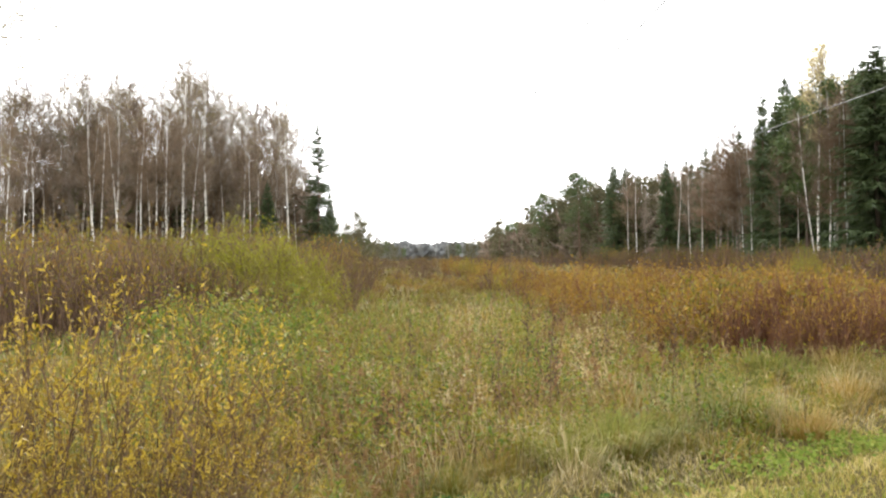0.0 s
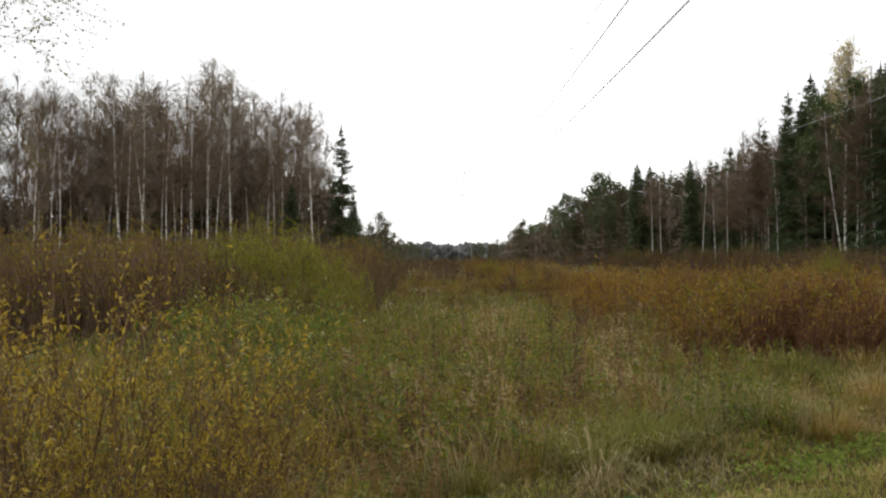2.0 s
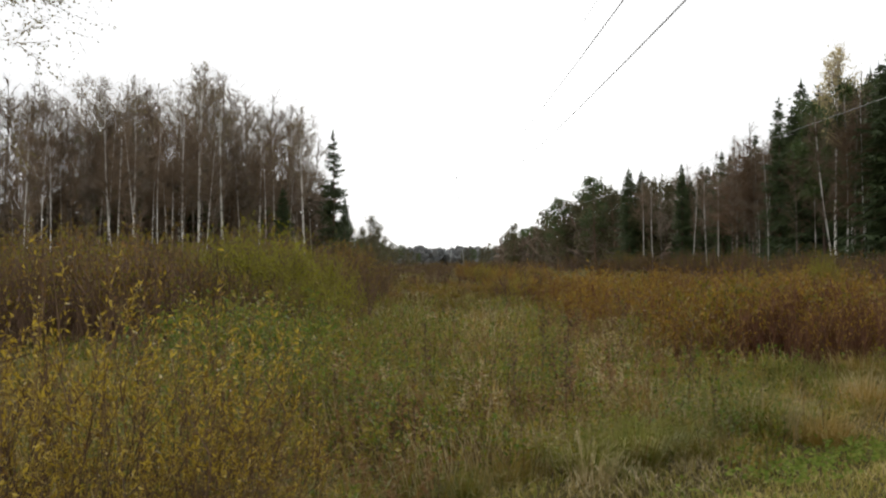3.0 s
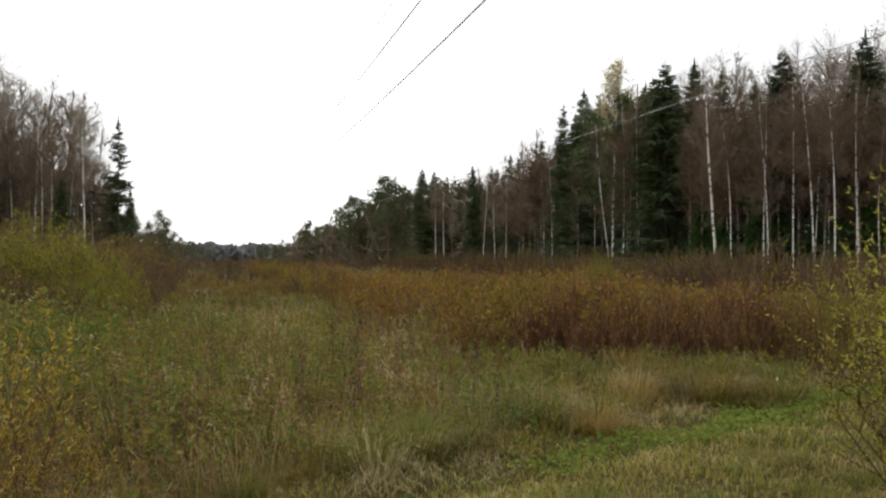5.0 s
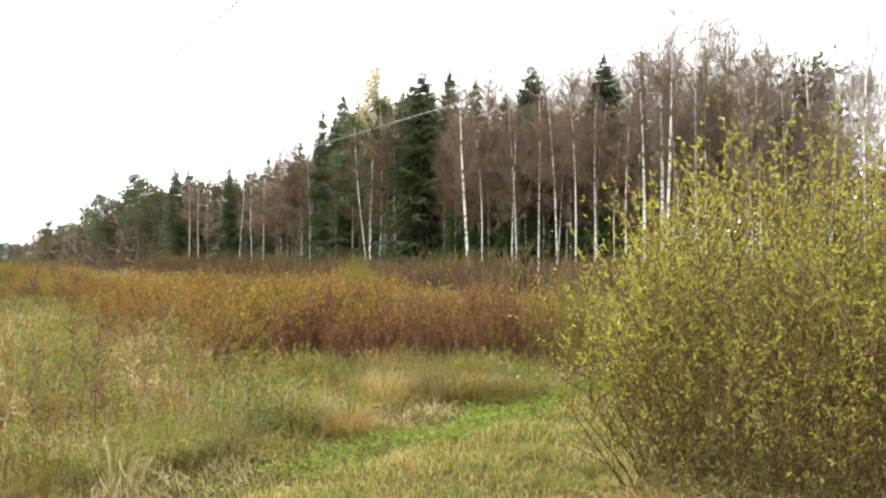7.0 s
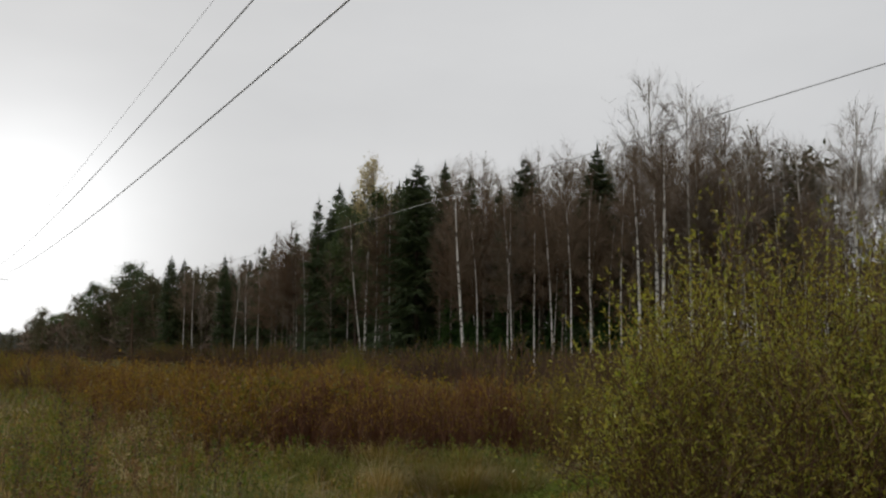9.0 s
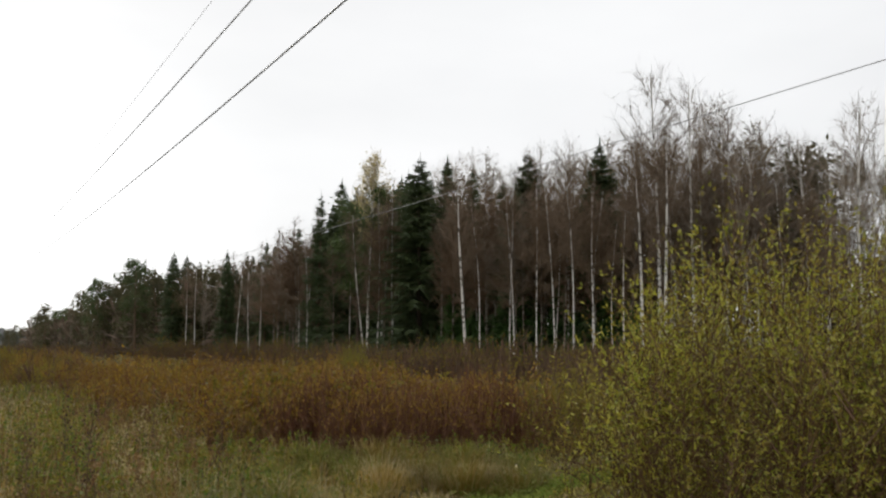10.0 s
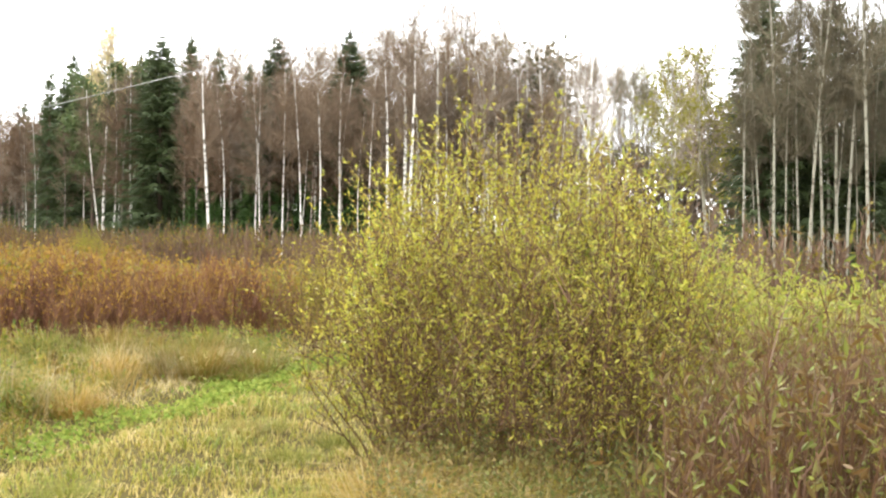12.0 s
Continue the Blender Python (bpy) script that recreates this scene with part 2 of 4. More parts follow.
M_FARLEAF = material("treeline_leaves", [(0.06, 0.07, 0.03), (0.09, 0.09, 0.04), (0.13, 0.11, 0.055), (0.12, 0.085, 0.05)], 0.7, 0.2, scale=0.4)
# brown filler colour for the shaded depth behind the trunks
M_SHADEFILL = material("wood_shade_fill", [(0.07, 0.062, 0.04), (0.125, 0.097, 0.068), (0.18, 0.13, 0.095), (0.08, 0.085, 0.045)], 0.9, 0.1, scale=0.3)
M_METAL = material("galvanised_steel", [(0.35, 0.36, 0.37), (0.42, 0.43, 0.44)], 0.5, scale=2.0)
M_WIRE = material("aluminium_wire", [(0.27, 0.27, 0.27), (0.33, 0.33, 0.33)], 0.45, scale=2.0, island=False)

# ---------------------------------------------------------------- mesh building
rng = np.random.default_rng(7)
UP = np.array([0.0, 0.0, 1.0])


def unit(v):
    return v / np.maximum(np.linalg.norm(v, axis=-1, keepdims=True), 1e-9)


def joined(pieces):
    vs, ts, k = [], [], 0
    for v, t in pieces:
        vs.append(v)
        ts.append(t + k)
        k += len(v)
    return np.concatenate(vs), np.concatenate(ts)


def mesh_from(name, geo, mat, smooth=False):
    v, t = geo
    me = bpy.data.meshes.new(name)
    me.vertices.add(len(v))
    me.vertices.foreach_set("co", np.ascontiguousarray(v, dtype=np.float32).ravel())
    me.loops.add(3 * len(t))
    me.loops.foreach_set("vertex_index", np.ascontiguousarray(t, dtype=np.int32).ravel())
    me.polygons.add(len(t))
    me.polygons.foreach_set("loop_start", np.arange(0, 3 * len(t), 3, dtype=np.int32))
    if smooth:
        me.polygons.foreach_set("use_smooth", np.ones(len(t), dtype=bool))
    me.update(calc_edges=True)
    me.materials.append(mat)
    return me


def part(name, geo, mat, parent, label="", smooth=False):
    ob = new(name, mesh_from(name, geo, mat, smooth))
    ob.parent = parent
    return tagged(ob, label)


def tubes(path, radius, sides=3):
    """Round rods along paths (n, k, 3) with radii (n, k)."""
    n, k, _ = path.shape
    along = unit(np.gradient(path, axis=1))
    ref = np.where(np.abs(along[..., 2:3]) > 0.9, np.array([1.0, 0, 0]), UP)
    a = unit(np.cross(along, ref))
    b = np.cross(along, a)
    ang = np.arange(sides) * 2 * np.pi / sides
    ring = a[:, :, None] * np.cos(ang)[:, None] + b[:, :, None] * np.sin(ang)[:, None]
    v = (path[:, :, None] + ring * radius[:, :, None, None]).reshape(-1, 3)
    base = (np.arange(n)[:, None, None] * k + np.arange(k - 1)[None, :, None]) * sides
    i = np.arange(sides)[None, None]
    j = (i + 1) % sides
    p, q, r, s = base + i, base + j, base + sides + i, base + sides + j
    t = np.stack([np.stack([p, q, s], -1), np.stack([p, s, r], -1)], -2).reshape(-1, 3)
    return v, t


def leaf_set(at, way, length, width, fold=0.25):
    """Pointed leaves, creased along the middle."""
    n = len(at)
    way = unit(way)
    side = unit(np.cross(way, unit(rng.normal(size=(n, 3)))))
    nor = np.cross(side, way)
    length, width = np.broadcast_to(length, n)[:, None], np.broadcast_to(width, n)[:, None]
    mid = at + way * length * 0.45
    v = np.stack([at, mid + side * width * 0.5 + nor * width * fold, at + way * length, mid - side * width * 0.5 + nor * width * fold], 1).reshape(-1, 3)
    k = np.arange(n)[:, None] * 4
    t = np.stack([k + np.array([[0, 1, 2]]), k + np.array([[0, 2, 3]])], 1).reshape(-1, 3)
    return v, t


def spikes(at, way, length, width):
    """Thin tapering twigs or needles, one triangle each."""
    n = len(at)
    way = unit(way)
    side = unit(np.cross(way, unit(rng.normal(size=(n, 3)))))
    length, width = np.broadcast_to(length, n)[:, None], np.broadcast_to(width, n)[:, None]
    v = np.stack([at - side * width * 0.5, at + side * width * 0.5, at + way * length], 1).reshape(-1, 3)
    return v, np.arange(3 * n).reshape(-1, 3)


def blades(base, height, bend, width, heading=None):
    """Grass blades: upright at the root, bent over towards the tip."""
    n = len(base)
    swirl = 2.2 * np.sin(base[:, 0] * 0.9 + 1.4 * np.sin(base[:, 1] * 0.7)) + 1.8 * np.cos(base[:, 1] * 1.1 + 0.5)
    a = np.where(rng.uniform(0, 1, n) < 0.6, swirl + rng.normal(0, 0.6, n), rng.uniform(0, 2 * np.pi, n)) if heading is None else heading
    way = np.stack([np.cos(a), np.sin(a), np.zeros(n)], 1)
    b = a + np.pi / 2 + rng.normal(0, 0.6, n)
    side = np.stack([np.cos(b), np.sin(b), np.zeros(n)], 1)
    height, bend, width = (np.broadcast_to(x, n)[:, None] for x in (height, bend, width))
    mid = base + UP * height * 0.62 + way * height * bend * 0.3
    tip = base + UP * height * (1 - 0.35 * bend) + way * height * bend * 0.95
    v = np.stack([base - side * width * 0.5, base + side * width * 0.5, mid - side * width * 0.42, mid + side * width * 0.42, tip], 1).reshape(-1, 3)
    k = np.arange(n)[:, None] * 5
    t = np.stack([k + np.array([[0, 1, 3]]), k + np.array([[0, 3, 2]]), k + np.array([[2, 3, 4]])], 1).reshape(-1, 3)
    return v, t


def polar(az, d):
    a = np.radians(az)
    return np.stack([d * np.sin(a), d * np.cos(a)], -1)


# the track passes in front at a slant
TRACK_WAY = np.array([math.sin(radians(55)), math.cos(radians(55))])
TRACK_OFF = np.array([-TRACK_WAY[1], TRACK_WAY[0]])


def track_offset(xy):
    return xy @ TRACK_OFF


def ground_z(xy):
    """The lie of the land: gentle swells, tussocky roughness, two shallow ruts."""
    x, y = xy[..., 0], xy[..., 1]
    r = np.hypot(x, y)
    z = 0.05 * np.sin(x * 0.9 + 1.3 * np.sin(y * 0.5)) * np.cos(y * 0.8 + 0.7) + 0.03 * np.sin(x * 2.3 + y * 1.7) + 0.10 * np.sin(x * 0.13 + 1.0) * np.sin(y * 0.11) + 0.06 * np.sin(x * 3.3 + 1.5 * np.sin(y * 2.1)) * np.sin(y * 3.0 + 1.2 * np.sin(x * 1.7)) * np.exp(-r / 40)
    o = track_offset(xy)
    lane = np.exp(-((o - 3.6) / 2.0) ** 4)
    z = z * (1 - 0.8 * lane) - 0.07 * np.exp(-((o - 4.9) / 0.35) ** 2) - 0.05 * np.exp(-((o - 3.0) / 0.35) ** 2)
    return z * np.clip(1.5 - r / 150.0, 0.2, 1)


def on_ground(xy):
    return np.concatenate([xy, ground_z(xy)[..., None]], -1)


def standing_at(az, d, size=1.0, turn=None, wide=1.0, lean=(0.0, 0.0)):
    xy = polar(az, d)
    z = float(ground_z(xy)) - 0.05
    turn = rng.uniform(0, 360) if turn is None else turn
    tip = Matrix.Rotation(radians(lean[0]), 4, "Y") @ Matrix.Rotation(radians(lean[1]), 4, "X")
    return Matrix.Translation((float(xy[0]), float(xy[1]), z)) @ tip @ pose(0, 0, 0, 0, 0, turn) @ Matrix.Diagonal((size * wide, size * wide, size, 1))


used_protos = set()


def put(proto, m, label="", group=""):
    """Stand a thing at m: the first time the thing itself, then copies of it."""
    if proto.name in used_protos:
        ob = copy_thing(proto, m)
        ob.matrix_basis = m
    else:
        used_protos.add(proto.name)
        ob = proto
        ob.matrix_basis = m
    return tagged(ob, label, group=group)


# ---------------------------------------------------------------- ground sheet
rings = np.concatenate([[0.0], np.geomspace(0.6, 40, 110), np.geomspace(42, 3500, 40)])
spokes = np.radians(np.arange(0, 360, 1.5))
gx = rings[:, None] * np.sin(spokes)
gy = rings[:, None] * np.cos(spokes)
gxy = np.stack([gx, gy], -1)
gv = on_ground(gxy).reshape(-1, 3)
ns = len(spokes)
ii, jj = np.meshgrid(np.arange(len(rings) - 1), np.arange(ns), indexing="ij")
a0, a1 = ii * ns + jj, ii * ns + (jj + 1) % ns
b0, b1 = a0 + ns, a1 + ns
gt = np.stack([np.stack([a0, b1, b0], -1), np.stack([a0, a1, b1], -1)], -2).reshape(-1, 3)
ground = new("ground", mesh_from("ground", (gv, gt), M_GROUND, True))
tagged(ground, "soil and leaf litter of a rough meadow with a wheel track", "ground", kind="structure")

# ---------------------------------------------------------------- trees


def limbs_of(trunk, height, count, low, high, reach, rise, droop, k=5, spire=False):
    """Limb paths that leave the trunk between two heights."""
    s = np.sort(rng.uniform(low, high, count))
    at = np.stack([np.interp(s, np.linspace(0, 1, len(trunk)), trunk[:, c]) for c in range(3)], 1)
    a = np.arange(count) * 2.4 + rng.normal(0, 0.5, count)
    out = np.stack([np.cos(a), np.sin(a), np.zeros(count)], 1)
    outline = np.interp((s - low) / (high - low), [0, 0.12, 1], [0.8, 1.0, 0.12]) if spire else np.interp((s - low) / (high - low), [0, 0.25, 0.6, 0.88, 1], [0.5, 1.0, 0.85, 0.42, 0.1])
    length = reach * height * outline * rng.uniform(0.7, 1.2, count)
    u = np.linspace(0, 1, k)[None, :, None]
    upper = ((s - low) / (high - low))[:, None, None]
    el = (rise + rng.normal(0, 0.12, count))[:, None, None] + 0.2 * upper
    path = at[:, None] + (out[:, None] * np.cos(el) + UP * np.sin(el)) * length[:, None, None] * u - UP * droop * (1 - 0.7 * upper) * length[:, None, None] * u ** 2.4
    path[:, 1:] += rng.normal(0, 0.05, path[:, 1:].shape) * length[:, None, None] * 0.5
    return path, length, s


def trunk_path(height, wander=0.02, k=10):
    u = np.linspace(0, 1, k)
    p = np.zeros((k, 3))
    p[:, 2] = u * height
    a, b = rng.uniform(0, 6.28, 2)
    p[:, 0] = wander * height * (np.sin(u * 3.5 + a) - math.sin(a)) * u
    p[:, 1] = wander * height * (np.sin(u * 3.0 + b) - math.sin(b)) * u
    return p


def broadleaf(name, label, bark, twig_mat, height=15.0, thick=0.13, low=0.35, limbs=30, reach=0.16, rise=0.95, droop=0.25, twigs=10, subs=5, fine=0.024, leaves=0, leaf_mat=None, leaf_size=0.09, wander=0.015, spire=False):
    """A slender tree with fine, mostly bare crown."""
    root = tagged(new(name), label, "tree")
    tp = trunk_path(height, wander)
    u = np.linspace(0, 1, len(tp))
    part("trunk", tubes(tp[None], (thick * (1 - u) ** 0.8 + 0.02)[None], 7), bark, root, "", True)
    lp, ll, ls = limbs_of(tp, height, limbs, low, 0.98, reach, rise, droop, 5, spire)
    full = ll / ll.max()
    lr = min(1.0, 0.25 + fine / 0.03) * (0.008 + 0.022 * full)[:, None] * np.linspace(1, 0.2, 5)[None]
    n = limbs * twigs
    w = rng.choice(limbs, n, p=ll ** 1.5 / (ll ** 1.5).sum())
    f = rng.uniform(0.08, 1.0, n) ** 0.8 * 4
    i0 = np.minimum(f.astype(int), 3)
    at = lp[w, i0] + (lp[w, i0 + 1] - lp[w, i0]) * (f - i0)[:, None]
    along = unit(lp[w, i0 + 1] - lp[w, i0])
    way = unit(along + rng.normal(0, 0.45, (n, 3)) + UP * 0.2)
    fade = (0.45 + 0.55 * full)[w]
    tl = rng.uniform(0.7, 1.7, n) * fade * height / 15
    m = n * subs
    w2 = np.repeat(np.arange(n), subs)
    s2 = rng.uniform(0.05, 0.95, m)
    at2 = at[w2] + way[w2] * (tl[w2] * s2)[:, None]
    way2 = unit(way[w2] * 0.8 + rng.normal(0, 0.42, (m, 3)) - UP * 0.12)
    l2 = rng.uniform(0.4, 1.15, m) * np.sqrt(fade[w2]) * height / 15
    tip = spikes(tp[-2:-1], UP[None], np.array([height * 0.15]), 0.06)
    crown = [tubes(lp, lr, 3), spikes(at, way, tl, fine * 1.4), spikes(at2, way2, l2, fine), tip]
    part("crown", joined(crown), twig_mat, root)
    if leaves:
        pick = rng.integers(0, m, leaves)
        on = at2[pick] + way2[pick] * (l2[pick] * rng.uniform(0, 1, leaves))[:, None]
        size = leaf_size * rng.uniform(0.7, 1.3, leaves)
        part("foliage", leaf_set(on, rng.normal(size=(leaves, 3)) - UP * 0.5, size, size * 0.75), leaf_mat, root)
    return root


def spruce(name, label, height=16.0, wide=0.16, layers=30, low=0.06, airy=1.0, needles=M_SPRUCE):
    """A spruce: drooping whorls of boughs with hanging side sprays."""
    root = tagged(new(name), label, "tree")
    tp = trunk_path(height, 0.004)
    u = np.linspace(0, 1, len(tp))
    part("trunk", tubes(tp[None], (0.16 * (1 - u) + 0.015)[None], 7), M_BARK, root, "", True)
    n = layers * 10
    tiers = layers * 1.3
    s = np.sort(rng.uniform(0, 1, n) ** 0.8)
    s = low + (0.985 - low) * np.clip((np.floor(s * tiers) + 0.5 + rng.normal(0, 0.5, n)) / tiers, 0, 1)
    a = np.arange(n) * 2.39996 + rng.normal(0, 0.3, n)
    out = np.stack([np.cos(a), np.sin(a), np.zeros(n)], 1)
    reach = wide * height
    length = (reach * np.clip((1 - s) / (1 - low), 0, 1) ** 0.76 + 0.06) * rng.uniform(0.7, 1.12, n)
    uu = np.linspace(0, 1, 4)[None, :, None]
    at = np.stack([np.zeros(n), np.zeros(n), s * height], 1)
    sag = (0.55 - 0.75 * s)[:, None, None]
    bough = at[:, None] + out[:, None] * length[:, None, None] * uu + UP * length[:, None, None] * (-sag * uu + 0.2 * uu ** 3)
    m = 26
    w = np.repeat(np.arange(n), m)
    s2 = np.tile(np.linspace(0.06, 1.0, m), n)
    f = s2 * 3
    i0 = np.minimum(f.astype(int), 2)
    at2 = bough[w, i0] + (bough[w, i0 + 1] - bough[w, i0]) * (f - i0)[:, None]
    hand = np.tile(np.where(np.arange(m) % 2, 1.0, -1.0), n)[:, None]
    side = np.stack([-out[:, 1], out[:, 0], np.zeros(n)], 1)[w] * hand
    way = unit(out[w] * 0.7 + side * 0.7 - UP * rng.uniform(-0.1, 1.3, len(w))[:, None])
    small = 0.35 + 0.65 * np.minimum(1, length[w] / 1.5)
    l2 = (0.40 * length[w] * (1.15 - s2) + 0.30 * small) * rng.uniform(0.75, 1.3, len(w))
    sprays = spikes(at2, way, l2, 0.10 * airy * small)
    spines = spikes(at, bough[:, 3] - at, length * 1.12, 0.09)
    leader = spikes(np.array([[0, 0, height * 0.965]]), np.array([[0.0, 0.0, 1.0]]), np.array([height * 0.07]), 0.24)
    part("crown", joined([spines, sprays, leader]), needles, root)
    return root


def pine(name, label, height=16.0, low=0.45, limbs=32, reach=0.17):
    """A pine: bare lower trunk, tufted needle clumps above."""
    root = tagged(new(name), label, "tree")
    tp = trunk_path(height, 0.012)
    u = np.linspace(0, 1, len(tp))
    bole = tubes(tp[None], (0.17 * (1 - u) ** 0.8 + 0.02)[None], 7)
    lp, ll, ls = limbs_of(tp, height, limbs, low, 0.99, reach, 0.28, -0.02)
    w = rng.choice(limbs, 190, p=ll / ll.sum())
    f = rng.uniform(0.3, 1.0, len(w)) * 4
    i0 = np.minimum(f.astype(int), 3)
    mid = lp[w, i0] + (lp[w, i0 + 1] - lp[w, i0]) * (f - i0)[:, None] + rng.normal(0, 0.2, (len(w), 3))
    k = 22
    at = np.repeat(mid, k, axis=0) + rng.normal(0, 0.36, (len(w) * k, 3)) * np.array([1, 1, 0.8])
    way = rng.normal(size=at.shape) + UP * 0.5
    part("trunk", joined([bole, tubes(lp, 0.03 * np.linspace(1, 0.3, 5)[None] * np.ones((limbs, 1)), 3)]), M_BARK, root, "", True)
    part("crown", spikes(at, way, rng.uniform(0.3, 0.65, len(at)), 0.12), M_PINE, root)
    return root


def leafy_tree(name, label, mat, height=15.0, wide=3.0, low=0.12):
    """A broad tree seen far off: trunk and a crown of many separate leaf sprays in uneven clumps."""
    root = tagged(new(name), label, "tree")
    tp = trunk_path(height * 0.9, 0.01)
    u = np.linspace(0, 1, len(tp))
    part("trunk", tubes(tp[None], (0.2 * (1 - u) + 0.03)[None], 6), M_BARK, root, "", True)
    clumps = 44
    z = rng.uniform(low, 0.97, clumps)
    r = wide * np.sin(np.clip(z, 0.08, 1) ** 0.8 * np.pi * 0.97) ** 0.7 * rng.uniform(0.2, 1.0, clumps)
    a = rng.uniform(0, 6.28, clumps)
    mid = np.stack([r * np.cos(a), r * np.sin(a), z * height], 1)
    k = 34
    at = np.repeat(mid, k, axis=0) + rng.normal(0, 0.62, (clumps * k, 3))
    part("crown", leaf_set(at, rng.normal(size=at.shape), rng.uniform(0.3, 0.7, len(at)), 0.3), mat, root)
    return root


BIRCH_LABEL = "slender birch with white trunk and bare brown twigs"
BIRCHES = [broadleaf("birch_tree", BIRCH_LABEL, M_BIRCH, M_TWIG, low=lo, thick=th, reach=re, wander=wa) for lo, th, re, wa in ((0.38, 0.062, 0.17, 0.015), (0.48, 0.055, 0.15, 0.026), (0.33, 0.068, 0.19, 0.02))]
GREYS = [broadleaf("grey_birch_tree", "thin grey-stemmed birch with bare reddish-brown twigs", M_GREYBARK, tw, low=lo, thick=0.075, reach=re, wander=0.022, limbs=34) for lo, re, tw in ((0.3, 0.18, M_TWIG), (0.4, 0.15, M_PALETWIG))]
KEY_BIRCH = broadleaf("birch_tree", "stout white birch at the front of the wood", M_BIRCH, M_TWIG, low=0.42, thick=0.12, reach=0.2, wander=0.016)
RUSTS = [broadleaf("brown_birch_tree", "dense conical birch of fine red-brown twigs", M_GREYBARK, M_REDTWIG, low=lo, thick=0.09, reach=re, rise=0.75, limbs=58, twigs=10, fine=0.034, spire=True) for lo, re in ((0.25, 0.17), (0.32, 0.14))]
LEAFY = [broadleaf("birch_tree", "tall pale birch keeping a few faded leaves", M_BIRCH, M_PALETWIG, low=lo, thick=0.1, reach=0.17, subs=6, leaves=520, leaf_mat=M_FEWLEAF, leaf_size=0.13) for lo in (0.42, 0.35)]
PALES = [broadleaf("birch_tree", "tall bare birch with pale grey twigs", M_BIRCH, M_PALETWIG, low=lo, thick=0.09, reach=0.2, limbs=36, rise=0.9, droop=0.02, subs=5, fine=0.016) for lo in (0.35, 0.45)]
GOLD = broadleaf("golden_birch_tree", "birch with a golden yellow autumn top", M_BIRCH, M_PALETWIG, low=0.55, reach=0.15, limbs=38, leaves=3000, leaf_mat=M_GOLD, leaf_size=0.15)
YOUNG = broadleaf("young_birch_tree", "leaning young birch with thin olive-yellow leaves", M_ASPEN, M_PALETWIG, height=12.0, thick=0.09, low=0.42, reach=0.2, rise=0.8, leaves=2600, leaf_mat=M_MOUND, leaf_size=0.13)
ASPENS = [broadleaf("aspen_tree", "tall thin aspen with greyish bare trunk", M_ASPEN, M_OLIVETWIG, height=16.0, thick=0.055, low=lo, limbs=24, reach=0.12, rise=1.05, droop=0.05, wander=wa) for lo, wa in ((0.45, 0.02), (0.38, 0.03))]
SPRUCES = [spruce("spruce_tree", "dark green pointed spruce at the wood's edge", wide=w, layers=la) for w, la in ((0.155, 27), (0.18, 28))]
AIRY = spruce("spruce_tree", "open-branched spruce with a thin pointed top", wide=0.15, layers=17, low=0.1, airy=1.0)
PINES = [pine("pine_tree", "tall pine with rounded green crown", low=lo, reach=re) for lo, re in ((0.4, 0.2), (0.3, 0.25))]
FAR_TREES = [leafy_tree("broadleaf_tree", "dark broad tree in the distant treeline", M_FARLEAF, wide=w) for w in (2.6, 3.4)]
FIR_YOUNG = spruce("young_spruce_tree", "young dark green spruce under taller trees", height=6.0, wide=0.27, layers=14, low=0.03, needles=M_YOUNGFIR)


def tree(proto, az, d, el, built, group, wide=1.0, lean=None):
    """A tree whose top stands at the elevation el (degrees) over the eye."""
    h = (EYE + d * math.tan(radians(el))) * (1.0 if group == LEFT else 1.025)
    if lean is None:
        lean = (rng.normal(0, 1.6), rng.normal(0, 1.2))
    return put(proto, standing_at(az, d, h / built, wide=wide, lean=lean), group=group)


RIGHT, LEFT, ASIDE = "trees of the spruce and birch wood", "trees of the birch wood", "trees of the aspen stand"
R_AZ = [3, 6, 8, 10, 13, 18, 21, 24, 27, 34, 41, 45.5, 48, 53, 56, 70]
R_D = [330, 250, 200, 175, 148, 100, 90, 84, 74, 68, 62, 60, 56, 50, 46, 42]
R_EL = [2.2, 3.9, 4.9, 5.0, 5.3, 8.4, 10.3, 10.6, 10.4, 11.2, 12.8, 11.4, 8.5, 8.0, 13.0, 13.5]
L_AZ = [-40, -30, -25, -22, -19.5, -16, -14.5, -12.5, -10.5, -9, -8, -7, -6, -4.8, -3.6]
L_D = [75, 80, 80, 80, 80, 82, 84, 86, 92, 100, 108, 115, 140, 230, 380]
L_EL = [10, 9.8, 9.7, 9.4, 10.3, 10.3, 11.2, 10.0, 9.0, 8.7, 7.2, 6.4, 4.0, 2.7, 1.3]

R_AZ_FAR, R_D_FAR, R_EL_FAR = [0.5, 2.0, *R_AZ], [560, 430, *R_D], [0.9, 1.3, *R_EL]
S, S2 = SPRUCES
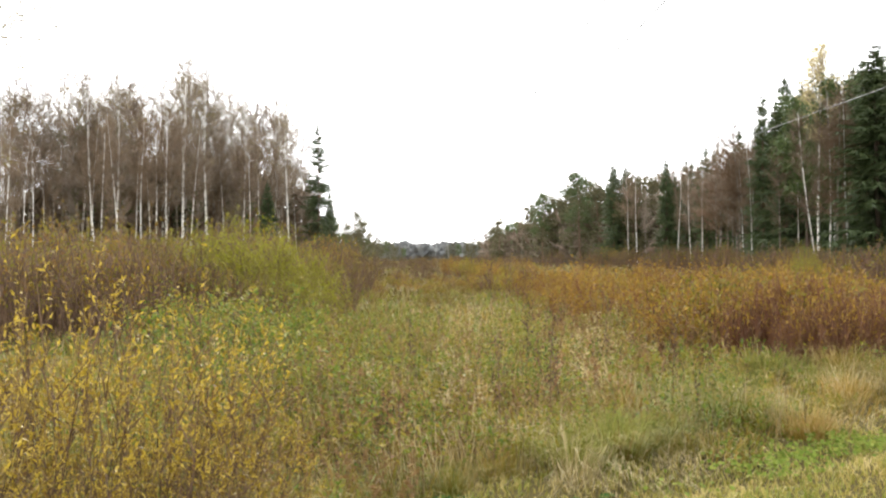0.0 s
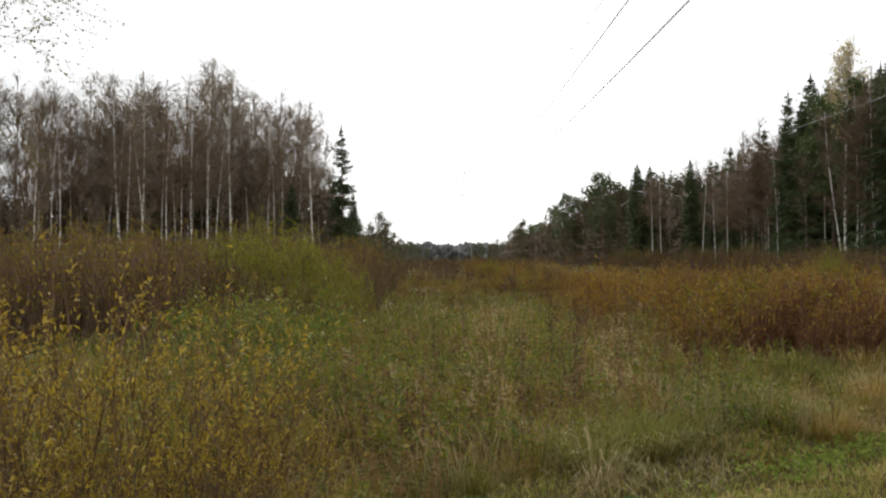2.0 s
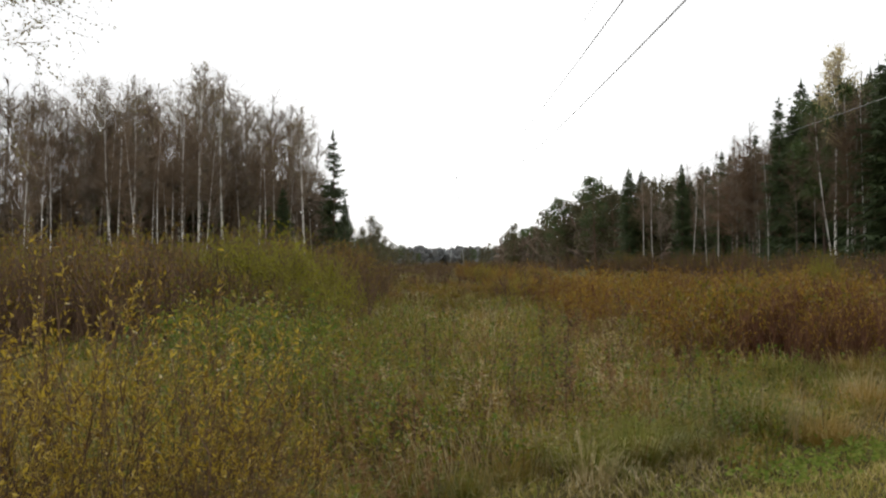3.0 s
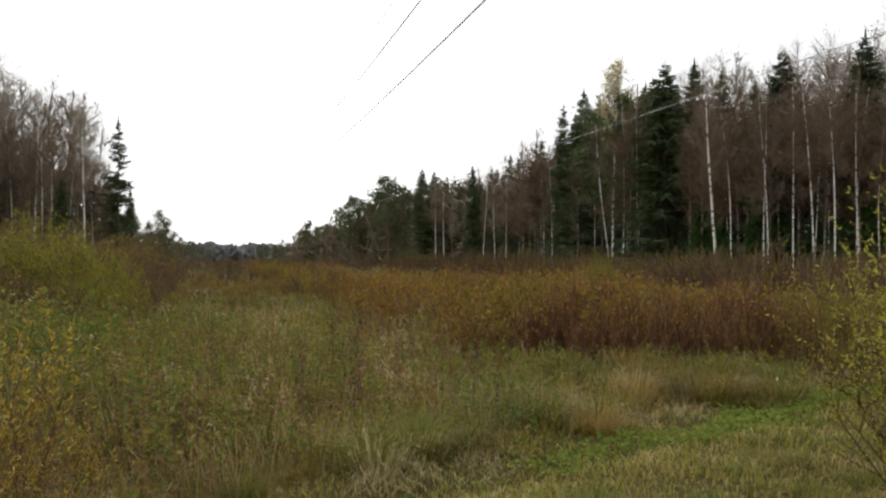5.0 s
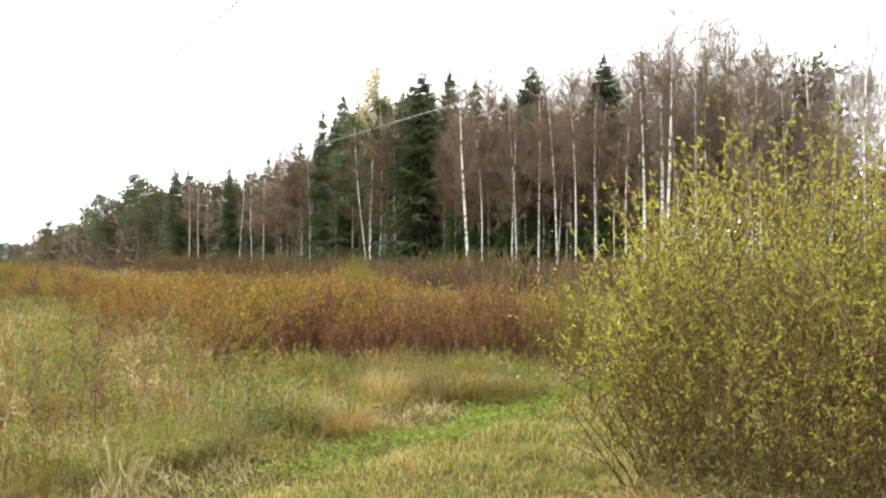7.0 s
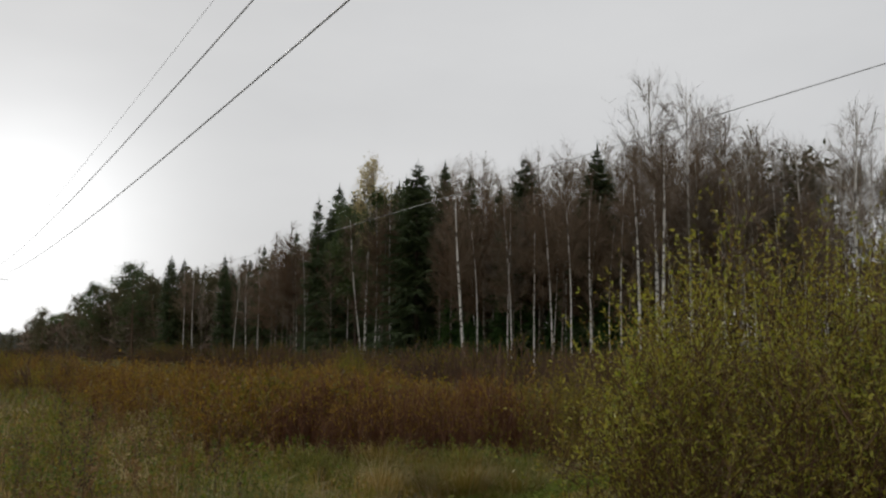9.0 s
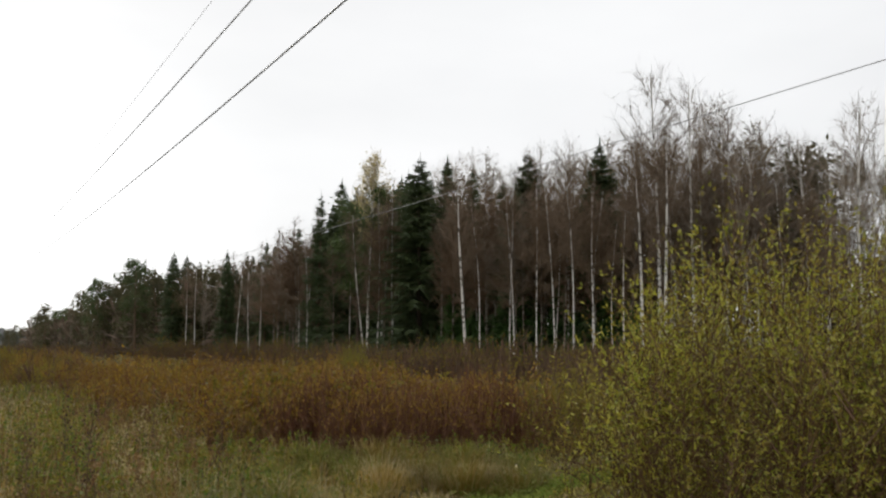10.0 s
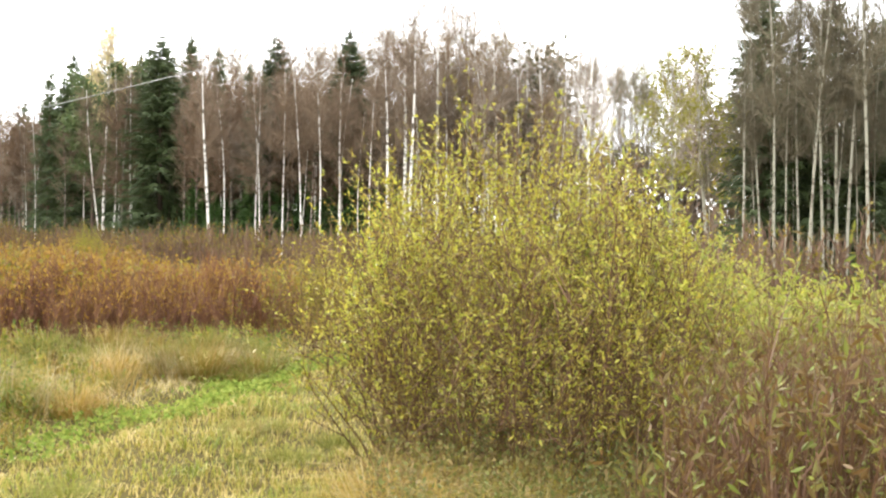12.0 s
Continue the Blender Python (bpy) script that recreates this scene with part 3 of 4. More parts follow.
# key trees of the wood on the far side of the scrub: kind, bearing, distance, elevation of the top
for proto, az, d, el, wide in (
        (FAR_TREES[0], 3.4, 330, 2.3, 1.2), (PINES[1], 5.9, 250, 3.8, 1.0), (PINES[1], 8.05, 200, 5.0, 1.0), (S2, 10.0, 175, 5.2, 1.2), (S2, 10.7, 176, 5.05, 1.3),
        (S, 12.94, 150, 5.34, 1.0), (AIRY, 14.04, 140, 5.4, 0.9), (S, 15.15, 130, 6.0, 1.0), (GREYS[0], 16.8, 115, 6.2, 1.0), (AIRY, 18.2, 100, 8.7, 1.0),
        (S, 18.9, 104, 8.0, 1.3), (S2, 20.3, 96, 8.9, 1.3), (S, 21.8, 92, 9.2, 1.3), (S2, 22.9, 90, 9.7, 1.3), (S, 23.3, 87, 10.0, 1.2), (S, 19.4, 98, 9.4, 1.3), (PINES[0], 20.5, 92, 9.2, 1.0), (PINES[1], 22.4, 86, 9.8, 1.0)):
    tree(proto, az, d, el, 15.0 if proto in (GREYS[0], FAR_TREES[0]) else 16.0, RIGHT, wide, (0, 0))
for proto, az, d, el, wide in (
        (GOLD, 21.05, 86, 10.9, 0.7), (S2, 24.0, 80, 11.0, 1.5), (S, 25.6, 85, 10.8, 1.2), (S, 27.1, 79, 10.2, 1.1), (S2, 30.35, 72, 11.2, 1.3), (RUSTS[0], 30.6, 72, 10.6, 1.1),
        (PALES[0], 32.6, 72, 10.9, 0.9), (S2, 34.55, 68, 11.7, 1.25), (RUSTS[0], 34.3, 66, 10.3, 1.1), (PALES[0], 37.9, 60, 15.5, 1.0), (PALES[1], 39.8, 62, 14.4, 1.0),
        (RUSTS[0], 41.4, 64, 12.9, 1.05), (RUSTS[1], 40.6, 66, 12.0, 1.0), (PALES[0], 43.3, 66, 11.5, 1.0), (FAR_TREES[1], 45.7, 64, 11.2, 1.0), (PALES[1], 48.6, 54, 12.9, 1.0),
        (RUSTS[0], 28.0, 74, 10.2, 0.9), (RUSTS[1], 26.0, 76, 9.6, 0.9), (RUSTS[1], 31.2, 70, 10.4, 1.0), (RUSTS[0], 22.0, 82, 8.6, 0.9), (RUSTS[1], 17.0, 108, 7.4, 1.2), (RUSTS[0], 15.9, 116, 6.6, 1.2)):
    tree(proto, az, d, el, 16.0 if proto in (S, S2, *PINES) else 15.0, RIGHT, wide, (0, 0))
# white trunks along the edge
for az, near, el, lean in ((14.3, 4, 5.0, -2), (14.9, 3, 4.6, -1), (17.6, 4, 6.0, -1), (21.0, 6, 7.6, -7), (21.6, 4, 8.6, 0), (22.6, 5, 9.0, -2), (26.85, 8, 10.0, -2),
                           (27.6, 5, 8.5, -1), (29.6, 4, 9.0, 0), (30.9, 5, 9.5, -1), (32.0, 6, 10.0, -2), (33.0, 7, 10.6, 0), (34.3, 5, 9.0, -4), (35.9, 6, 9.0, 0),
                           (36.9, 7, 11.5, 0), (38.2, 7, 12.0, -1)):
    d = np.interp(az, R_AZ, R_D) - near
    tree(KEY_BIRCH if az in (26.85, 36.9, 38.2) else BIRCHES[int(rng.integers(0, 3))], az, d, el, 15.0, RIGHT, 0.95, (lean, rng.normal(0, 1.5)))


def fill(az_from, az_to, step, bearings, dists, tops, kinds, group, depth, share, wide=0.9):
    """More trees of the same wood, between and behind the key trees."""
    az = az_from
    while az < az_to:
        d = float(np.interp(az, bearings, dists)) * (1 + rng.uniform(*depth))
        el = float(np.interp(az, bearings, tops)) * rng.uniform(*share)
        proto = kinds[int(rng.integers(0, len(kinds)))]
        built = 6.0 if proto is FIR_YOUNG else 15.0 if proto in FAR_TREES else 16.0 if proto in (*SPRUCES, *PINES, *ASPENS, AIRY) else 12.0 if proto is YOUNG else 15.0
        tree(proto, az, d, el, built, group, wide * rng.uniform(0.8, 1.15))
        az += step * rng.uniform(0.5, 1.5)


fill(10.8, 48.0, 0.62, R_AZ, R_D, R_EL, [*BIRCHES, *GREYS, *GREYS], RIGHT, (-0.05, 0.05), (0.6, 0.95))
fill(13.5, 46.0, 0.85, R_AZ, R_D, R_EL, [*GREYS, *RUSTS, *RUSTS, SPRUCES[0]], RIGHT, (0.04, 0.14), (0.78, 0.97), 1.15)
fill(13.5, 23.0, 0.95, R_AZ, R_D, R_EL, SPRUCES, RIGHT, (0.05, 0.14), (0.72, 0.93), 1.25)
fill(23.0, 27.0, 1.1, R_AZ, R_D, R_EL, SPRUCES, RIGHT, (0.02, 0.08), (0.7, 0.95), 1.2)
fill(25.0, 47.0, 0.7, R_AZ, R_D, R_EL, [*PALES, GREYS[1], LEAFY[0]], RIGHT, (0.02, 0.14), (0.93, 1.07), 0.95)
fill(23.0, 37.0, 0.9, R_AZ, R_D, R_EL, [FIR_YOUNG], RIGHT, (-0.02, 0.05), (0.2, 0.4), 1.0)
fill(0.4, 13.0, 0.32, R_AZ_FAR, R_D_FAR, R_EL_FAR, [*FAR_TREES, *FAR_TREES, PINES[1], GREYS[0]], RIGHT, (0.03, 0.2), (0.66, 0.92), 1.15)

# the birch wood across the clearing
for proto, az, d, el, wide, lean in (
        (LEAFY[0], -23.7, 84, 9.0, 1.0, 0), (LEAFY[1], -19.5, 82, 9.9, 1.0, 0), (LEAFY[0], -18.3, 80, 10.2, 0.9, 0), (GREYS[0], -17.0, 82, 9.8, 0.9, 0), (LEAFY[1], -14.8, 82, 11.0, 0.9, 1),
        (LEAFY[0], -13.4, 84, 9.8, 0.9, 0), (LEAFY[1], -11.4, 88, 8.9, 0.9, 0), (LEAFY[0], -8.8, 98, 8.8, 0.9, 0), (AIRY, -7.1, 108, 7.7, 1.05, 0), (S, -6.45, 128, 3.9, 1.2, 0), (GREYS[1], -7.7, 112, 5.5, 0.9, 0),
        (FAR_TREES[1], -4.95, 225, 2.8, 1.0, 0), (FAR_TREES[0], -4.5, 240, 2.4, 1.1, 0), (FAR_TREES[0], -5.5, 190, 2.2, 1.0, 0), (S, -10.0, 84, 4.4, 1.3, 0)):
    tree(proto, az, d, el, 16.0 if proto in (AIRY, S, *PINES) else 15.0, LEFT, wide, (lean, 0))
for az, el, lean in ((-19.2, 7.0, -6), (-18.1, 8.0, -2), (-16.95, 7.8, 0), (-15.6, 9.5, -1), (-14.8, 8.6, 2), (-14.4, 7.4, 3), (-16.2, 7.0, 0), (-11.0, 7.6, 1), (-23.9, 7.6, 0), (-23.0, 7.0, 0)):
    tree(BIRCHES[int(rng.integers(0, 3))], az, np.interp(az, L_AZ, L_D) - 5, el, 15.0, LEFT, 0.85, (lean, 0))
fill(-34.0, -7.6, 0.62, L_AZ, L_D, L_EL, [*BIRCHES, *GREYS, *GREYS], LEFT, (-0.02, 0.06), (0.62, 0.95))
fill(-34.0, -7.9, 0.5, L_AZ, L_D, L_EL, [*GREYS, GREYS[1], LEAFY[0], LEAFY[1]], LEFT, (0.04, 0.16), (0.86, 1.03), 1.1)
fill(-20.0, -8.5, 2.4, L_AZ, L_D, L_EL, [SPRUCES[0], PINES[0]], LEFT, (0.05, 0.12), (0.5, 0.8), 1.0)
fill(-6.7, -2.0, 0.22, [-6.7, -6.1, -5.7, -4.5, -3.8, -2.0], [125, 140, 200, 260, 380, 560], [3.3, 2.6, 1.9, 1.9, 1.35, 0.75], [*FAR_TREES, PINES[1]], LEFT, (0.0, 0.15), (0.65, 1.0), 1.0)

# the aspen stand beside the track
for proto, az, d, el, wide in ((S2, 58.1, 37, 14.6, 1.3), (S2, 61.6, 37, 13.4, 1.4), (S, 59.9, 38, 11.0, 1.5), (S, 63.6, 37, 12.0, 1.4), (S2, 65.0, 44, 14.0, 1.3), (S, 69.0, 42, 14.0, 1.3)):
    tree(proto, az, d, el, 16.0, ASIDE, wide, (0, 0))
tree(YOUNG, 55.6, 36, 10.6, 12.0, ASIDE, 1.0, (-9, 0))
tree(YOUNG, 53.2, 40, 10.4, 12.0, ASIDE, 1.0, (0, 0))
tree(YOUNG, 56.8, 40, 7.6, 12.0, ASIDE, 1.2, (2, 0))
tree(RUSTS[0], 57.6, 38, 8.0, 15.0, ASIDE, 1.0, (0, 0))
tree(ASPENS[1], 58.6, 36, 13.6, 16.0, ASIDE, 1.2, (0, 0))
tree(ASPENS[1], 61.6, 36, 12.4, 16.0, ASIDE, 1.3, (0, 0))
for az, d, el, lean in ((57.2, 33, 15, -1), (59.0, 32, 17, -5), (58.2, 34, 14, -4), (60.2, 33, 14, -1), (60.5, 31, 16, 1), (61.5, 32, 17, -6), (62.3, 33, 18, -7), (62.6, 32, 17, -3),
                        (63.7, 30, 20, -1), (64.4, 30, 19, 0), (65.5, 31, 19, 2), (66.5, 30, 20, -3), (67.8, 31, 19, 1)):
    tree(ASPENS[int(rng.integers(0, 2))], az, d, el, 16.0, ASIDE, 0.9, (lean, rng.normal(0, 2)))
fill(42.5, 55.0, 0.3, [40, 46, 55], [66, 62, 55], [12.5, 11.0, 11.0], [ASPENS[0], ASPENS[1], PALES[1]], ASIDE, (-0.05, 0.25), (0.8, 1.0), 0.75)
fill(55.5, 73.0, 0.7, [40, 75], [44, 36], [12.5, 13.5], [ASPENS[0], ASPENS[1]], ASIDE, (-0.2, 0.0), (0.7, 1.15), 0.65)

# a leafy birch beside the camera whose twigs reach into view
NEAR_BIRCH = broadleaf("birch_tree", "nearby birch with small thinning leaves on hanging twigs", M_BIRCH, M_TWIG, height=9.0, thick=0.09, low=0.34, limbs=40, reach=0.17, rise=0.7, droop=0.6, subs=6, fine=0.004, leaves=9000, leaf_mat=M_FEWLEAF, leaf_size=0.034)
put(NEAR_BIRCH, standing_at(-27.2, 12.0, 1.0, turn=20.0), group="trees beside the camera")

# ---------------------------------------------------------------- shrubs


def shrub(name, label, stems, height, spread, stem_mat, leaf_mat, leaf_len, leaves_per, leaf_from=0.3, side_twigs=4, thick=0.008, foot=0.25, leaf_wide=0.38, bare=0.0, drop=0.42, tufts=0.0, splay=0.4):
    """A many-stemmed bush: stems fan out from a stool, side twigs, leaves along the upper part."""
    root = tagged(new(name), label, "shrub")
    a = rng.uniform(0, 6.28, stems)
    r = np.sqrt(rng.uniform(0, 1, stems))
    out = np.stack([np.cos(a), np.sin(a), np.zeros(stems)], 1)
    h = height * (1 - drop * r ** 2.2) * rng.uniform(0.72, 1.04, stems)
    base = out * (foot * spread * r)[:, None]
    tip = out * (spread * r * rng.uniform(0.75, 1.1, stems))[:, None] + UP * h[:, None]
    u = np.linspace(0, 1, 5)[None, :, None]
    path = base[:, None] * (1 - u) + tip[:, None] * u
    path[..., :2] += (out[:, None, :2] * (spread * r * 0.10)[:, None, None] * np.sin(u * np.pi))
    path[:, 1:] += rng.normal(0, 0.02 * height, path[:, 1:].shape)
    geo = [tubes(path, thick * np.linspace(1, 0.3, 5)[None] * rng.uniform(0.7, 1.2, (stems, 1)), 3)]
    n = stems * side_twigs
    w = np.repeat(np.arange(stems), side_twigs)
    s = rng.uniform(0.25, 0.95, n) * 4
    i0 = np.minimum(s.astype(int), 3)
    at = path[w, i0] + (path[w, i0 + 1] - path[w, i0]) * (s - i0)[:, None]
    way = unit(unit(path[w, i0 + 1] - path[w, i0]) + rng.normal(0, splay, (n, 3)) + UP * 0.2)
    tl = height * rng.uniform(0.12, 0.3, n)
    geo.append(spikes(at, way, tl, thick * 1.3))
    tagged(part("stem_clump", joined(geo), stem_mat, root), kind="stuff")
    if leaves_per:
        m = stems * leaves_per
        on_twig = rng.uniform(0, 1, m) < 0.7
        share = rng.uniform(0, 1, n) ** (1.0 + 4.0 * tufts)
        wt = rng.choice(n, m, p=share / share.sum())
        ws = rng.integers(0, stems, m)
        q = (leaf_from + (1 - leaf_from) * rng.uniform(0, 1, m) ** 0.8) * 4
        j0 = np.minimum(q.astype(int), 3)
        p1 = at[wt] + way[wt] * (tl[wt] * rng.uniform(0.1, 1.05, m))[:, None]
        p2 = path[ws, j0] + (path[ws, j0 + 1] - path[ws, j0]) * (q - j0)[:, None]
        p = np.where(on_twig[:, None], p1, p2)
        keep = (p[:, 2] > leaf_from * height * 0.8 * rng.uniform(0.6, 1.2, m)) & (rng.uniform(0, 1, m) < 1 - bare + bare * p[:, 2] / (0.65 * height))
        p = p[keep]
        way2 = np.where(on_twig[:, None], way[wt], UP)[keep] * 0.8 + rng.normal(0, 0.7, p.shape)
        size = leaf_len * rng.uniform(0.6, 1.25, len(p))
        tagged(part("foliage", leaf_set(p, way2, size, size * leaf_wide), leaf_mat, root), kind="stuff")
    return root


def scatter(protos, spots, label="", group="", wide=(0.9, 1.15)):
    for k, (az, d, size) in enumerate(spots):
        put(protos[k % len(protos)], standing_at(az, d, size, wide=rng.uniform(*wide)), label, group)


YELLOWS = [shrub("willow_shrub", "willow bush with narrow golden yellow leaves", 46, 1.5, 0.95, M_STALK, M_YELLOW, 0.032, 122, 0.1, 9, 0.0046, 0.55, 0.29, 0.86, tufts=0.7) for _ in range(4)]
scatter(YELLOWS, ((-24.2, 5.2, 1.16), (-18.2, 5.6, 1.24), (-20.9, 5.4, 1.12), (-27.5, 4.8, 1.02), (-15.5, 5.2, 0.78), (-21.5, 4.4, 0.6), (-12.4, 5.8, 0.66), (-26.0, 3.8, 0.62), (-31.0, 4.6, 1.0)), group="yellow willows beside the camera")

BIG_WILLOW = shrub("willow_shrub", "large rounded willow bush with lime yellow leaves", 230, 2.72, 1.62, M_WILLOWSTEM, M_WILLOWLEAF, 0.039, 300, 0.05, 16, 0.0068, 0.72, 0.37, 0.66, drop=0.5, tufts=0.12, splay=0.6)
n = 7000
at = rng.normal(size=(n, 3))
at = unit(at) * (rng.uniform(0, 1, n) ** 0.4)[:, None] * np.array([1.3, 1.3, 0.85]) + UP * 0.9
part("withered_foliage", leaf_set(at, rng.normal(size=at.shape), rng.uniform(0.025, 0.05, n), 0.016), M_WITHER, BIG_WILLOW, "withered brown leaves inside the bush")
put(BIG_WILLOW, standing_at(45.6, 7.2, 0.96, turn=0))
SIDE_WILLOW = shrub("willow_shrub", "pale green willow bush beside a larger yellow one", 60, 2.3, 0.8, M_WILLOWSTEM, M_GREEN, 0.058, 110, 0.2, 10, 0.006, 0.7, 0.36, 0.6, tufts=0.4)
put(SIDE_WILLOW, standing_at(52.2, 7.7, 1.0, turn=0))
put(SIDE_WILLOW, standing_at(54.6, 8.6, 0.86, turn=130))
LIMES = [shrub("willow_shrub", "yellow-green willow bush in the scrub", 40, 1.6, 1.1, M_WILLOWSTEM, M_FADED, 0.05, 60, 0.3, 6, 0.007, 0.5, 0.4) for _ in range(2)]
scatter(LIMES, ((31.5, 14.5, 0.92), (34.0, 15.5, 1.0), (36.5, 14.0, 1.0), (38.5, 17.0, 1.1), (33.0, 19.0, 1.05), (29.5, 20.0, 0.95)), group="scrub willows")

NEARS = [shrub("willow_sapling_clump", "reddish-stemmed saplings with large fading leaves", 110, 1.42, 0.62, M_SAPLING, M_BIGLEAF, 0.05, 28, 0.08, 5, 0.006, 0.9, 0.25, drop=0.25) for _ in range(3)]
scatter(NEARS, ((61.5, 3.5, 0.82), (64.0, 3.1, 1.0), (67.5, 3.3, 1.05), (61.8, 4.4, 0.95), (65.0, 4.3, 1.08), (59.6, 4.6, 0.76), (71.0, 3.4, 1.1), (60.4, 5.3, 0.9), (63.2, 5.4, 1.0)), group="saplings beside the camera")
PALEGREEN = [shrub("willow_shrub", "pale green leafy bush behind the willow", 50, 1.45, 1.2, M_WILLOWSTEM, M_GREEN, 0.08, 50, 0.15, 5, 0.006, 0.6, 0.36) for _ in range(2)]
scatter(PALEGREEN, ((59.5, 11.0, 0.95), (62.0, 10.0, 0.95), (64.5, 10.6, 1.0), (56.6, 12.0, 1.0), (69.0, 10.5, 0.95), (60.8, 12.5, 1.05), (66.8, 12.0, 1.1)), group="pale green bushes")

REDS = [shrub("red_stemmed_shrub", "dense thicket bush with red-brown stems and orange leaves", 120, 1.3, 0.9, M_REDSTEM, M_ORANGE, 0.05, 8, 0.74, 7, 0.007, 0.85, 0.45, tufts=0.5) for _ in range(3)]
spots = []
for k in range(30):
    az = 18.4 + 10.6 * ((k * 0.618) % 1.0)
    spots.append((az, 13.8 + 3.6 * rng.uniform(0, 1) + abs(az - 24) * 0.16, rng.uniform(0.78, 1.08)))
scatter(REDS, spots, group="red-stemmed thicket")

LOWLIME = shrub("willow_shrub", "low dull yellow bush among orange scrub", 40, 1.2, 1.1, M_BROWNSTEM, M_FADED, 0.09, 18, 0.3, 5, 0.008, 0.8, 0.5)
LOWOLIVE = shrub("olive_shrub", "low dull brown bush among orange scrub", 40, 1.2, 1.1, M_BROWNSTEM, M_OLIVE, 0.10, 18, 0.3, 5, 0.008, 0.8, 0.5)
ORANGES = [shrub("orange_shrub", "low bush of orange-brown autumn leaves", 44, 1.2, 1.1, M_REDSTEM, M_ORANGE, 0.07, 16, 0.4, 5, 0.009, 0.8, 0.5) for _ in range(4)]
spots = []
for k in range(125):
    az = rng.uniform(0.5, 23.0)
    front = float(np.interp(az, [0.5, 3, 7, 13, 17, 18, 23], [90, 50, 23, 16, 14, 19, 19]))
    d = front + (60.0 - min(front, 45)) * rng.uniform(0, 1) ** 1.2
    spots.append((az, d, rng.uniform(0.6, 1.1 + d / 150)))
scatter([*ORANGES[:2], LOWLIME, *ORANGES[2:], LOWOLIVE], spots, group="autumn scrub in the clearing")

spots = [(rng.uniform(13.0, 31.0), rng.uniform(15.5, 20.0), rng.uniform(0.8, 1.2)) for _ in range(22)]
scatter([ORANGES[0], LOWLIME, ORANGES[1], LOWOLIVE, ORANGES[2]], spots, group="autumn scrub in the clearing")
spots = [(rng.uniform(-5.0, 6.5), rng.uniform(27, 75), rng.uniform(0.4, 0.75)) for _ in range(46)]
scatter([ORANGES[0], LOWOLIVE, LOWOLIVE, ORANGES[1], LOWLIME], spots, group="autumn scrub in the clearing")

OLIVES = [shrub("olive_shrub", "dense twiggy bush with olive-brown leaves", 46, 2.5, 1.6, M_BROWNSTEM, M_OLIVE, 0.11, 15, 0.62, 7, 0.016, 0.6, 0.45) for _ in range(4)]
spots = []
for k in range(64):
    az = rng.uniform(-33.0, -5.0)
    d = rng.uniform(31, 48) if -15.5 < az < -9 else rng.uniform(20, 48) if az < -9 else rng.uniform(30, 70)
    spots.append((az, d, (0.72 + 0.0145 * d) * rng.uniform(0.82, 1.06) * (0.8 if az > -8.5 else 1.0)))
scatter(OLIVES, spots, group="scrub along the birch wood")
THICKET = [shrub("bare_shrub", "dark brown twiggy bush before the birch wood", 56, 2.3, 1.5, M_BROWNSTEM, M_OLIVE, 0.085, 14, 0.5, 7, 0.016, 0.75, 0.45) for _ in range(2)]
spots = []
for k in range(26):
    az = rng.uniform(-32.0, -13.5)
    spots.append((az, rng.uniform(19.5, 25.0), rng.uniform(0.82, 1.04)))
spots += [(-13.6, 22.5, 0.75), (-11.8, 22.0, 0.66), (-10.4, 22.5, 0.62), (-7.6, 30.0, 0.9), (-6.6, 34.0, 0.95), (-5.6, 40.0, 0.9), (-7.0, 27.0, 0.7), (-4.8, 50.0, 0.9)]
scatter(THICKET, spots, group="scrub along the birch wood")
MOUND = shrub("willow_shrub", "broad yellow-green willow mound at the scrub's edge", 170, 2.7, 2.2, M_BROWNSTEM, M_MOUND, 0.085, 60, 0.5, 8, 0.010, 0.75, 0.4, drop=0.5)
for az, d, size in ((-11.6, 26.0, 1.02), (-13.6, 27.0, 0.92), (-9.3, 25.0, 0.8), (-8.2, 23.0, 0.5)):
    put(MOUND, standing_at(az, d, size), group="scrub along the birch wood")
put(MOUND, standing_at(20.3, 40.0, 0.76, wide=0.5), "round yellow-green bush before the wood", "scrub along the spruce wood")

BROWNS = [shrub("bare_shrub", "bare twiggy purple-brown bush before the trees", 28, 2.4, 1.5, M_BROWNSTEM, M_OLIVE, 0.12, 6, 0.5, 6, 0.028, 0.6, 0.45) for _ in range(3)]
spots = []
for k in range(62):
    az = rng.uniform(6.0, 56.0)
    d = float(np.interp(az, R_AZ, R_D)) * rng.uniform(0.55, 0.93)
    spots.append((az, d, rng.uniform(0.75, 1.1) * (1 + d / 400)))
scatter(BROWNS, spots, group="scrub along the spruce wood")
spots = []
for k in range(84):
    az = 9.0 + 40.0 * ((k * 0.618) % 1.0)
    d = float(np.interp(az, R_AZ, R_D)) * rng.uniform(0.7, 0.92)
    spots.append((az, d, (EYE + d * math.tan(radians(rng.uniform(0.0, 0.75)))) / 2.4))
scatter([BROWNS[0], OLIVES[0], THICKET[0], BROWNS[1], OLIVES[1], THICKET[1]], spots, "tangled brown bush before the spruce wood", "scrub along the spruce wood", (0.9, 1.3))
spots = [(rng.uniform(55, 73), rng.uniform(20, 31), rng.uniform(0.8, 1.2)) for _ in range(22)]
scatter(BROWNS, spots, group="scrub under the aspens")
spots = [(rng.uniform(-6, 5), rng.uniform(38, 190), rng.uniform(0.4, 0.8)) for _ in range(34)]
spots += [(-4.2 + 0.2 * k + rng.uniform(-0.2, 0.2), rng.uniform(130, 330), rng.uniform(0.75, 1.05)) for k in range(48)]
scatter(BROWNS, spots, group="scrub down the clearing", wide=(1.0, 1.8))

